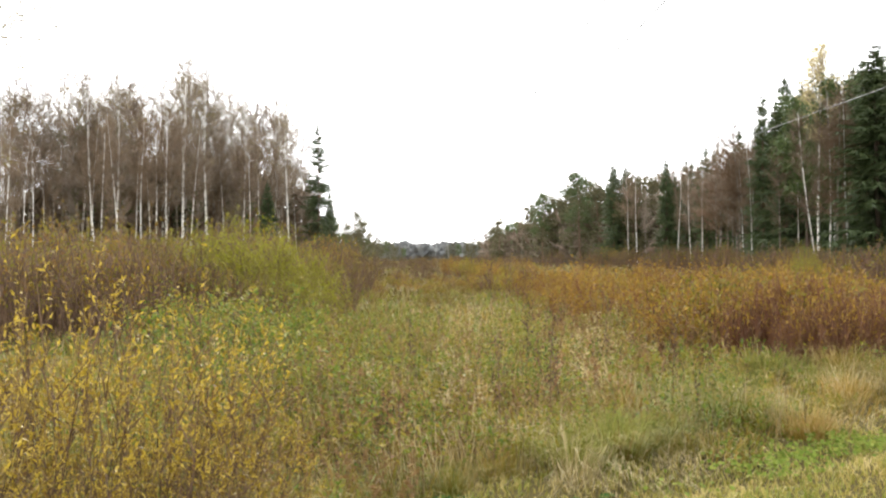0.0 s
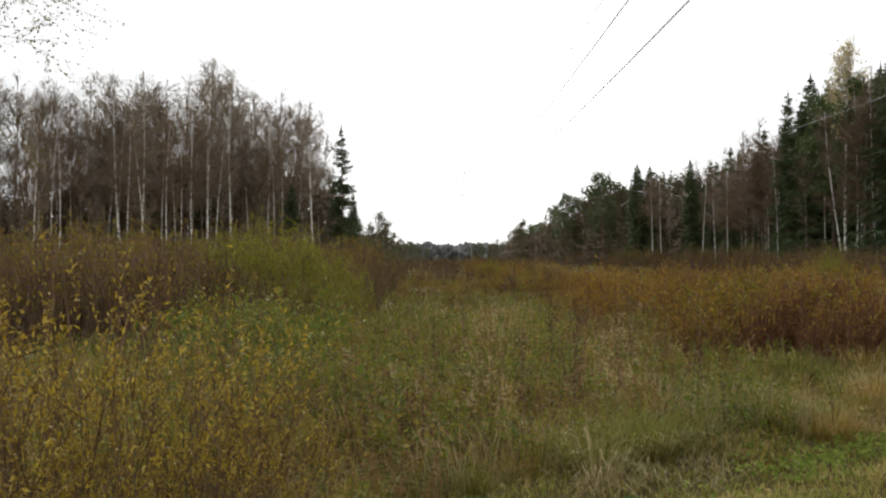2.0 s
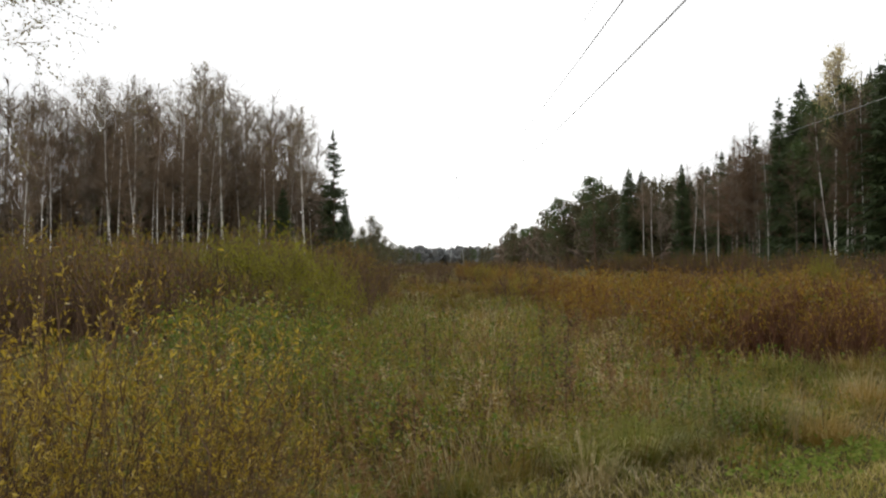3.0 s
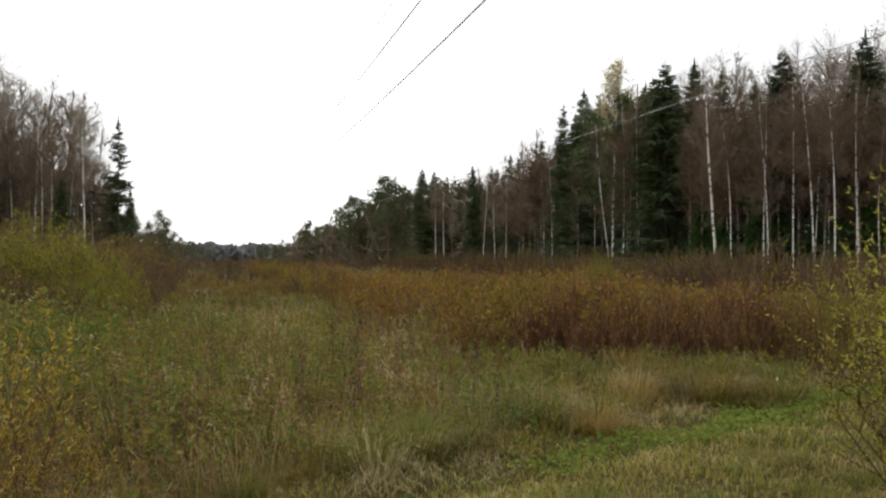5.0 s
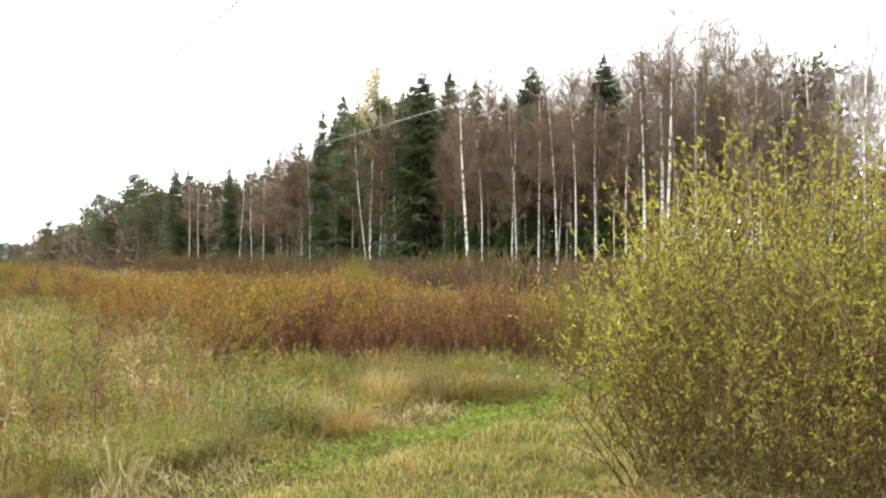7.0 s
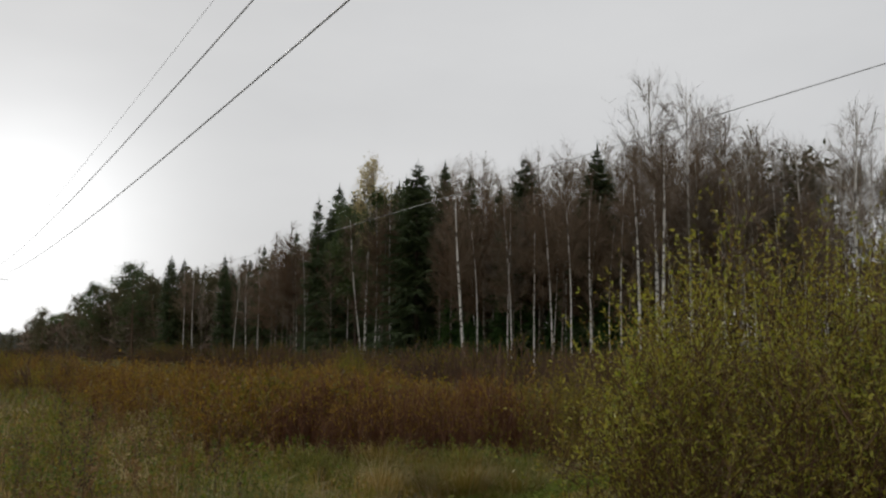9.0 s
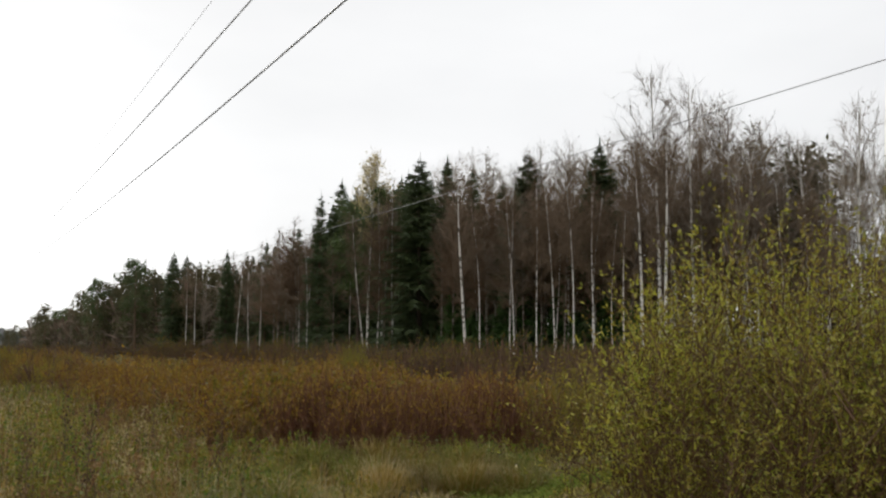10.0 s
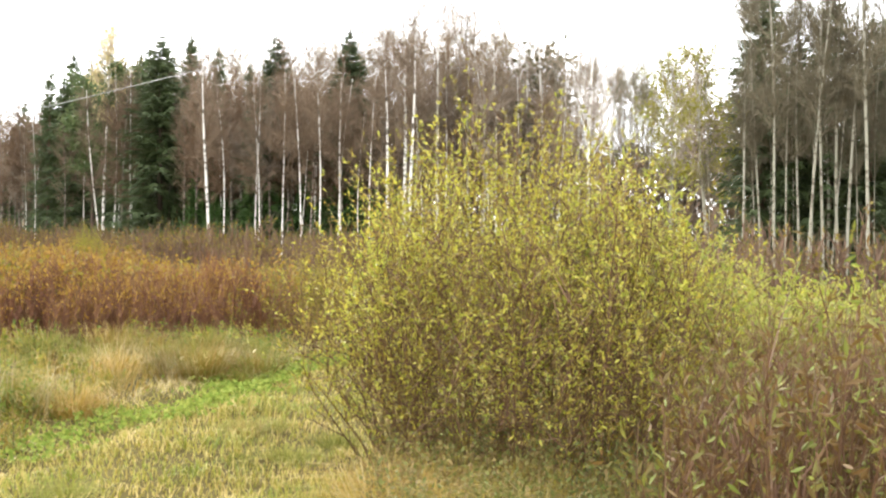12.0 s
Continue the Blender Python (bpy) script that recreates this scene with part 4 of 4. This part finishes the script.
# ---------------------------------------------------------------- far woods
# low sprays at the clearing's end, their haze painted in the material
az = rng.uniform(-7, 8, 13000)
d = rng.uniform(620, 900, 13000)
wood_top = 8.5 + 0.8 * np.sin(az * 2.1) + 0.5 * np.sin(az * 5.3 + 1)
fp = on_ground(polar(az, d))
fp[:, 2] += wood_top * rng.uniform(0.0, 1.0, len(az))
far = new("far_woods", mesh_from("far_woods", leaf_set(fp, rng.normal(size=fp.shape) + UP, 5.0, 4.2), M_HAZEDWOOD))
tagged(far, "distant woods closing the clearing, paled with painted haze", "woods", kind="stuff")

# filler sprays added behind the trees, denser low down, for the woods' shaded depth
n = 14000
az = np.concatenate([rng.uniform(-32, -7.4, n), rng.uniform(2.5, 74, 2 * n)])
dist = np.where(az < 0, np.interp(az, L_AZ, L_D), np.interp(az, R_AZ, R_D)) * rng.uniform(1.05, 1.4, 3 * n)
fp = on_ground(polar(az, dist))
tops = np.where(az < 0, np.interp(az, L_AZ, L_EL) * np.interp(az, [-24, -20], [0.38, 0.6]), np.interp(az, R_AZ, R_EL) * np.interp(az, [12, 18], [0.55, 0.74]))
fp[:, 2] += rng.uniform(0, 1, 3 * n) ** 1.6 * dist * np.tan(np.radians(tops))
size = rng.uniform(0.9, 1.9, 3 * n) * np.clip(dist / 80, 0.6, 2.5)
under = new("undergrowth", mesh_from("undergrowth", leaf_set(fp, rng.normal(size=fp.shape) + UP * 0.9, size, size * 0.26), M_SHADEFILL))
tagged(under, "filler sprays standing in for branches and shaded depth of the woods", "undergrowth", kind="stuff")

# ---------------------------------------------------------------- meadow


def meadow_spots(n, near, distant, az_from=-30.0, az_to=66.0, verge=1.2):
    az = rng.uniform(az_from, az_to, n)
    d = near * (distant / near) ** rng.uniform(0, 1, n)
    xy = polar(az, d)
    o = track_offset(xy)
    edge = (o < verge) | (o > 5.45 + 0.3 * np.sin(xy[:, 0] * 1.7) + 0.25 * np.sin(xy[:, 0] * 4.3 + 1.0))
    return xy[edge], d[edge]


def noise2(xy, scale, phase=0.0):
    x, y = xy[:, 0] * scale + phase, xy[:, 1] * scale - phase
    return 0.5 + 0.25 * (np.sin(x + 1.7 * np.sin(y * 0.7)) + np.sin(y * 1.3 + 1.1 * np.sin(x * 0.9 + 2)))


def grass_field(name, label, mat, loose, clumps, near, distant, tall, side=0):
    """Loose blades and round clumps of them, wider and fewer with distance."""
    xy, d = meadow_spots(loose, near, distant)
    h = (0.14 + 0.16 * noise2(xy, 0.9) + 0.14 * noise2(xy, 2.7, 1.0)) * rng.uniform(0.5, 1.3, len(d))
    cxy, cd = meadow_spots(clumps, near, distant)
    per = 24
    w = np.repeat(np.arange(len(cd)), per)
    ca, cr = rng.uniform(0, 6.28, len(w)), np.abs(rng.normal(0, 1, len(w)))
    radius = (0.09 + 0.16 * rng.uniform(0, 1, len(cd)) ** 2) * np.sqrt(np.maximum(1, cd / 12))
    txy = cxy[w] + np.stack([np.cos(ca), np.sin(ca)], 1) * (cr * radius[w])[:, None]
    th = (0.2 + 0.42 * rng.uniform(0, 1, len(cd)) ** 1.6)[w] * rng.uniform(0.6, 1.1, len(w)) * np.exp(-0.15 * cr ** 2)
    xy, d, h = np.concatenate([xy, txy]), np.concatenate([d, cd[w]]), np.concatenate([h, th])
    turn = np.concatenate([rng.uniform(0, 6.28, len(h) - len(w)), ca + rng.normal(0, 0.5, len(w))])
    if side:
        az = np.degrees(np.arctan2(xy[:, 0], xy[:, 1])) + 5.0 * (noise2(xy, 1.1, 3.0) - 0.5)
        keep = side * (az - 2.0) + rng.normal(0, 3.0, len(az)) > 0
        xy, d, h, turn = xy[keep], d[keep], h[keep], turn[keep]
    h = h * tall * np.clip(0.6 + np.abs(track_offset(xy) - 3.3) * 0.06, 0.5, 1.1)
    geo = blades(on_ground(xy) - UP * 0.02, h, rng.uniform(0.4, 1.5, len(d)), 0.0062 * np.sqrt(np.maximum(d, 3) / 3.0) * np.maximum(1, d / 14), turn)
    return tagged(new(name, mesh_from(name, geo, mat)), label, "grass", kind="stuff")


grass_field("meadow_grass", "rough uncut meadow grass, green fading to brown", M_GRASS, 30000, 3000, 2.6, 27.0, 1.0, 1)
grass_field("lush_grass", "denser greener grass of the damp meadow side", M_LUSH, 38000, 3500, 2.6, 30.0, 1.15, -1)
grass_field("far_meadow_grass", "browned rank grass far down the clearing", M_FARGRASS, 13000, 560, 22.0, 420.0, 1.4)

xy, d = meadow_spots(22000, 3.0, 45.0, -24, 40)
keep = noise2(xy, 1.3, 2.0) * noise2(xy, 2.9, 1.0) + 0.2 * rng.uniform(0, 1, len(d)) - 0.12 * (xy[:, 0] < 0) > 0.42
xy, d = xy[keep], d[keep]
geo = blades(on_ground(xy), rng.uniform(0.3, 0.7, len(d)), rng.uniform(0.2, 0.9, len(d)), 0.0042 * np.sqrt(d / 3.0))
straw = new("dry_grass", mesh_from("dry_grass", geo, M_STRAW))
tagged(straw, "tall bleached dry grass in the meadow", "grass", kind="stuff")


def herb(n, near, distant, az_from, az_to, height, leaf, per, clump, threshold, verge=1.2):
    """Leafy weeds: upright stalks with leaves."""
    xy, d = meadow_spots(n, near, distant, az_from, az_to, verge)
    keep = noise2(xy, clump, 5.0) > threshold
    xy, d = xy[keep], d[keep]
    base = on_ground(xy)
    hh = height * rng.uniform(0.6, 1.15, len(d))
    way = unit(rng.normal(0, 0.13, (len(d), 3)) + UP)
    stalk = spikes(base, way, hh * 0.9, 0.005 * np.sqrt(d / 3))
    w = np.repeat(np.arange(len(d)), per)
    s = rng.uniform(0.3, 1.0, len(w))
    at = base[w] + way[w] * (hh[w] * s)[:, None]
    size = leaf * rng.uniform(0.6, 1.3, len(w)) * np.sqrt(np.maximum(1, d[w] / 8))
    return stalk, leaf_set(at, rng.normal(0, 0.8, at.shape) + UP * 0.4, size, size * 0.4)


stalk, leaf = herb(11500, 3.0, 45, -24, 34, 0.44, 0.042, 13, 1.3, 0.45)
weeds = tagged(new("leafy_weeds"), "green and yellowing leafy weeds among the grass", "weeds", kind="stuff")
part("stalk_mass", stalk, M_STALK, weeds)
part("foliage", leaf, M_WEED, weeds)
stalk, leaf = herb(3000, 3.2, 30, -18, 14, 0.38, 0.045, 14, 1.7, 0.62)
russet = tagged(new("russet_weeds"), "faded russet weeds among the grass", "weeds", kind="stuff")
part("stalk_mass", stalk, M_STALK, russet)
part("foliage", leaf, M_RUSSET, russet)
stalk, leaf = herb(420, 4.0, 40, -20, 30, 0.8, 0.035, 14, 0.7, 0.55)
dead = tagged(new("dead_weed_stalks"), "dark dead weed stalks standing above the grass", "weeds", kind="stuff")
part("stalk_mass", stalk, M_STALK, dead)
part("seed_head_mass", leaf, M_STALK, dead)


stalk, leaf = herb(1900, 4.3, 8.5, 37, 60, 0.5, 0.034, 11, 1.0, 0.1, 2.6)
foot_weeds = tagged(new("willow_foot_weeds"), "low green and brown weeds round the willow's foot", "weeds", kind="stuff")
part("stalk_mass", stalk, M_STALK, foot_weeds)
part("foliage", leaf, M_FOOTWEED, foot_weeds)


def tussock(label, mat, count, height, spread, width):
    root = tagged(new("grass_tussock"), label, "grass")
    a = rng.uniform(0, 6.28, count)
    r = spread * np.sqrt(rng.uniform(0, 1, count))
    base = np.stack([r * np.cos(a), r * np.sin(a), np.zeros(count)], 1)
    part("tuft", blades(base * np.array([0.45, 0.45, 1]), height * rng.uniform(0.55, 1.15, count), (0.25 + 1.1 * r / spread) * rng.uniform(0.7, 1.3, count), width, a + rng.normal(0, 0.35, count)), mat, root)
    return root


TUFTS = [tussock("tussock of arching grey-green grass", M_TUSSOCK, 520, 0.56, 0.42, 0.0052), tussock("tussock of bleached drooping grass", M_STRAW, 90, 0.6, 0.28, 0.0045),
         tussock("drooping dark green grass tussock at the track's edge", M_LUSH, 420, 0.6, 0.34, 0.0052), tussock("drooping yellow-green grass tussock at the track's edge", M_GRASS, 420, 0.54, 0.36, 0.005)]
for az, d, k, size in ((9.6, 8.0, 0, 1.0), (11.3, 8.4, 0, 0.95), (6.9, 8.0, 1, 1.0), (7.6, 7.2, 1, 0.9), (16.9, 9.3, 2, 1.0), (18.3, 10.0, 0, 0.8), (6.0, 11.0, 1, 0.9), (8.5, 12.5, 1, 1.0),
                       (-8.0, 10.0, 2, 1.1), (-6.0, 9.0, 1, 0.8), (13.5, 9.2, 1, 0.7), (13.0, 8.6, 2, 0.8), (15.0, 9.4, 2, 0.9), (10.4, 9.4, 2, 1.0), (8.2, 9.0, 2, 0.9)):
    put(TUFTS[k], standing_at(az, d, size), group="grass tussocks")
for k in range(26):
    xy = np.array([(4.0 + k * 0.55) * TRACK_WAY + (5.75 + rng.normal(0, 0.22)) * TRACK_OFF])[0]
    put(TUFTS[(2, 3, 0, 2, 3, 1)[k % 6]], standing_at(math.degrees(math.atan2(xy[0], xy[1])), float(np.hypot(*xy)), rng.uniform(0.55, 0.95)), group="grass tussocks")
for k in range(22):
    put(TUFTS[(2, 0, 1, 2)[k % 4]], standing_at(rng.uniform(15.0, 33.0), rng.uniform(11.2, 13.2), rng.uniform(0.7, 1.1)), group="grass tussocks")
for k in range(22):
    put(TUFTS[(3, 1, 2, 3)[k % 4]], standing_at(rng.uniform(35.0, 50.0), rng.uniform(4.7, 5.9), rng.uniform(0.6, 1.05)), group="grass tussocks")
for k in range(34):
    xy = rng.uniform(2.5, 13.0) * TRACK_WAY + rng.uniform(2.3, 4.4) * TRACK_OFF
    put(TUFTS[(0, 2, 0)[k % 3]], standing_at(math.degrees(math.atan2(xy[0], xy[1])), float(np.hypot(*xy)), rng.uniform(0.22, 0.4), wide=1.5), group="grass tussocks")
TALL = tussock("tuft of tall dark green grass beside the willows", M_LUSH, 150, 0.95, 0.25, 0.009)
for az, d, size in ((-26.8, 3.4, 1.0), (-24.4, 3.5, 0.85), (-28.5, 3.9, 1.1), (-9.5, 5.6, 0.6)):
    put(TALL, standing_at(az, d, size), group="grass tussocks")

CLUMPS = [shrub("weed_clump", label, 18, 0.8, 0.5, M_STALK, mat, 0.05, 19, 0.1, 3, 0.004, 0.8, 0.42) for label, mat in (
    ("leafy green weed clump in the meadow", M_WEED), ("leafy green weed clump in the meadow", M_WEED), ("clump of yellowing leafy saplings", M_FADED),
    ("clump of pale faded weeds", M_STRAW), ("clump of russet brown weeds", M_RUSSET))]
spots = []
for k in range(150):
    az = rng.uniform(-16, 26)
    d = 6.8 + 17.0 * rng.uniform(0, 1) ** 1.4
    if track_offset(polar(az, d)) > 6.0:
        spots.append((az, d, rng.uniform(0.5, 1.05) * (0.75 + d / 60)))
scatter(CLUMPS, spots, group="weed clumps in the meadow", wide=(0.8, 1.4))
spots = [(rng.uniform(-15, -6), rng.uniform(9, 17), rng.uniform(0.8, 1.3)) for _ in range(26)]
spots += [(rng.uniform(-17, -7), rng.uniform(14.5, 21), rng.uniform(1.1, 1.65)) for _ in range(34)]
scatter(CLUMPS[:2], spots, group="weed clumps in the meadow", wide=(0.9, 1.4))
spots = [(rng.uniform(-8, 17), 6.8 + 9.0 * rng.uniform(0, 1) ** 1.3, rng.uniform(0.55, 0.95)) for _ in range(70)]
scatter([CLUMPS[0], CLUMPS[1], CLUMPS[0], CLUMPS[4]], [q for q in spots if track_offset(polar(q[0], q[1])) > 6.2], group="weed clumps in the meadow", wide=(0.9, 1.5))
scatter(CLUMPS[4:], ((-4.9, 8.4, 0.85), (-4.1, 8.0, 0.75), (-3.5, 8.6, 0.8), (-2.6, 8.2, 0.7), (2.2, 9.0, 0.8), (-6.5, 10.0, 0.8)), group="weed clumps in the meadow", wide=(1.0, 1.5))


def rosette(label, mat, count, size):
    """A low plant of broad leaves that arch out of one crown."""
    root = tagged(new("broad_leaved_plant"), label, "plant")
    for k in range(count):
        a = k * 2.4 + rng.normal(0, 0.2)
        out = np.array([math.cos(a), math.sin(a), 0.0])
        side = np.array([-out[1], out[0], 0.0])
        ln = size * rng.uniform(0.75, 1.15)
        u = np.linspace(0, 1, 6)[:, None]
        mid = out * ln * u * 0.85 + UP * ln * (0.75 * u - 0.5 * u ** 2)
        half = ln * 0.22 * np.sin(np.pi * np.clip(u * 0.92 + 0.04, 0, 1)) ** 0.8
        v = np.stack([mid - side * half + UP * half * 0.3, mid, mid + side * half + UP * half * 0.3], 1).reshape(-1, 3)
        t = []
        for i in range(5):
            for j in range(2):
                q = i * 3 + j
                t += [(q, q + 1, q + 4), (q, q + 4, q + 3)]
        part("leaf", (v, np.array(t)), mat, root, "", True)
    return root


ROSETTES = [rosette("broad-leaved plant with cool green leaves in the grass", M_ROSETTE, 11, 0.26), rosette("pale green leafy shoot at the track's edge", M_GREEN, 9, 0.14)]
for az, d, k, size in ((0.9, 6.7, 0, 0.8), (8.6, 7.0, 0, 0.8), (-5.0, 7.4, 0, 0.8), (34.5, 6.3, 1, 1.0), (36.8, 6.4, 1, 1.0), (15.5, 11.0, 0, 0.9), (39.5, 5.8, 1, 0.9)):
    put(ROSETTES[k], standing_at(az, d, size), group="broad-leaved plants")


def dead_stalk(label):
    """A tall dead weed: stalk, side shoots and a ragged seed head."""
    root = tagged(new("dead_weed_stalk"), label, "weed")
    u = np.linspace(0, 1, 6)
    path = np.stack([0.05 * np.sin(u * 3), 0.03 * u, u * 1.15], 1)
    k = 120
    z = rng.uniform(0.55, 1.2, k)
    at = np.stack([0.05 * np.sin(z * 2.6), 0.03 * z, z], 1) + rng.normal(0, 0.035, (k, 3))
    stem = tubes(path[None], (0.007 * (1 - 0.6 * u))[None], 4)
    part("stalk", joined([stem, leaf_set(at, rng.normal(size=(k, 3)) + UP, 0.045, 0.016)]), M_STALK, root)
    return root


DEAD = dead_stalk("tall dark dead weed stalk above the grass")
for az, d, size in ((6.3, 9.0, 1.0), (3.4, 8.4, 0.85), (13.4, 9.5, 0.9), (4.8, 12.0, 1.0), (-2.0, 10.5, 0.8), (9.5, 13.0, 0.9)):
    put(DEAD, standing_at(az, d, size), group="dead weed stalks")

# ---------------------------------------------------------------- track
az = rng.uniform(-12, 66, 160000)
d = 2.2 * (26 / 2.2) ** rng.uniform(0, 1, len(az))
xy = polar(az, d)
o = track_offset(xy)
keep = (o > 0.9) & (o < 5.7)
xy, d, o = xy[keep][:56000], d[keep][:56000], o[keep][:56000]
low = 0.035 + 0.13 * noise2(xy, 2.0) * noise2(xy, 5.1, 2.0) + 0.10 * np.exp(-((o - 4.15) / 0.22) ** 2) * noise2(xy, 3.0, 4.0)
geo = blades(on_ground(xy), low * rng.uniform(0.6, 1.5, len(d)), rng.uniform(0.4, 1.5, len(d)), 0.0064 * np.sqrt(np.maximum(d, 3) / 3.0), rng.uniform(0, 6.28, len(d)))
ring = 13000
ra = rng.uniform(0, 360, ring)
rd = 0.3 * (16 / 0.3) ** rng.uniform(0.0, 1, ring)
rxy = polar(ra, rd)
bare = (ra > 64) & (ra < 332) | (rd < 2.7)
rxy, rd = rxy[bare], rd[bare]
rh = np.where(rd < 3.0, 0.07, 0.07 + 0.25 * noise2(rxy, 1.1)) * rng.uniform(0.6, 1.4, len(rd))
round_grass = new("verge_grass", mesh_from("verge_grass", blades(on_ground(rxy), rh, rng.uniform(0.4, 1.4, len(rd)), 0.012 * np.sqrt(np.maximum(rd, 2) / 2.0)), M_GRASS))
tagged(round_grass, "grass of the verge round the standing place", "grass", kind="stuff")
verge = new("track_grass", mesh_from("track_grass", geo, M_SHORT))
tagged(verge, "short trodden grass on the wheel track", "grass", kind="stuff")
n = 14000
s = rng.triangular(4.8, 10.5, 19.0, n)
o = 4.75 + rng.normal(0, 0.25, n) + 0.12 * np.sin(s * 1.9)
xy = s[:, None] * TRACK_WAY + o[:, None] * TRACK_OFF
keep = 0.6 * noise2(xy, 2.6, 1.0) + 0.4 * noise2(xy, 7.0, 2.0) + 0.22 * rng.uniform(-1, 1, len(xy)) > 0.5
xy = xy[keep]
at = on_ground(xy) + UP * rng.uniform(0.05, 0.16, len(xy))[:, None]
flat = rng.normal(size=at.shape) * np.array([1, 1, 0.25]) + UP * 0.2
s = rng.uniform(3, 18, 2600)
rut = s[:, None] * TRACK_WAY + (5.28 + rng.normal(0, 0.17, len(s)))[:, None] * TRACK_OFF
rut = rut[noise2(rut, 1.9, 3.0) + 0.2 * rng.uniform(-1, 1, len(rut)) > 0.55]
lying = blades(on_ground(rut) + UP * 0.03, rng.uniform(0.10, 0.2, len(rut)), rng.uniform(2.2, 3.6, len(rut)), 0.005)
tagged(new("flattened_grass", mesh_from("flattened_grass", lying, M_STRAW)), "flattened dry grass lying in the wheel rut", "grass", kind="stuff")
clover = new("clover", mesh_from("clover", leaf_set(at, flat, rng.uniform(0.03, 0.062, len(at)), 0.035, 0.1), M_CLOVER))
tagged(clover, "bright green clover growing along the wheel rut", "plants", kind="stuff")

# ---------------------------------------------------------------- power line
LINE_WAY = np.array([math.sin(radians(-1.5)), math.cos(radians(-1.5))])
LINE_OFF = np.array([LINE_WAY[1], -LINE_WAY[0]])
PYLON_AT = 280.0


def line_point(along, aside, z):
    xy = along * LINE_WAY + aside * LINE_OFF
    return (float(xy[0]), float(xy[1]), float(z))


def conductor(aside, low, rise, radius):
    k = np.linspace(-70, PYLON_AT, 90)
    p = np.array([line_point(q, aside, EYE + low + rise * (q - 30) ** 2) for q in k])
    ob = new("power_cable", mesh_from("power_cable", tubes(p[None], np.full((1, len(k)), radius), 6), M_WIRE, True))
    return tagged(ob, "grey overhead power cable sagging along the clearing", "cable", "overhead cables")


for aside, low, rise, radius in ((8.0, 8.1, 0.00019, 0.026), (6.2, 8.3, 0.00022, 0.020), (5.6, 8.65, 0.00026, 0.006), (15.0, 5.3, 0.0001, 0.010)):
    conductor(aside, low, rise, radius)

pylon = tagged(new("power_pylon"), "thin steel lattice pylon far down the clearing", "pylon")
foot = line_point(PYLON_AT, 7.6, 0)
pylon.location = foot


def strut(name, p, q, r=0.06):
    path = np.array([[p, q]], dtype=float)
    return part(name, tubes(path, np.full((1, 2), r), 4), M_METAL, pylon)


levels = [0, 5, 9.5, 13.5, 17, 20, 22.5, 25, 27]
for lo, hi in zip(levels[:-1], levels[1:]):
    w0, w1 = 2.0 * (1 - lo / 29), 2.0 * (1 - hi / 29)
    corners = ((-1, -1), (1, -1), (1, 1), (-1, 1))
    for k, (cx, cy) in enumerate(corners):
        nx, ny = corners[(k + 1) % 4]
        strut("leg", (cx * w0, cy * w0, lo), (cx * w1, cy * w1, hi))
        strut("brace", (cx * w0, cy * w0, lo), (nx * w1, ny * w1, hi), 0.035)
for z, side, reach in ((20, -1, 3.4), (20, 1, 7.6), (23.5, -1, 2.6)):
    strut("arm", (0, 0, z), (side * reach, 0, z), 0.07)
    strut("arm", (0, 0, z + 1.4), (side * reach, 0, z), 0.05)

# prototypes that stand nowhere go
for ob in [o for o in scene.objects if o.parent is None and o.type == "EMPTY" and o.matrix_basis == Matrix.Identity(4)]:
    if ob.name in ("leafy_weeds", "russet_weeds", "dead_weed_stalks", "willow_foot_weeds"):
        continue
    for o in (*ob.children_recursive, ob):
        bpy.data.objects.remove(o)
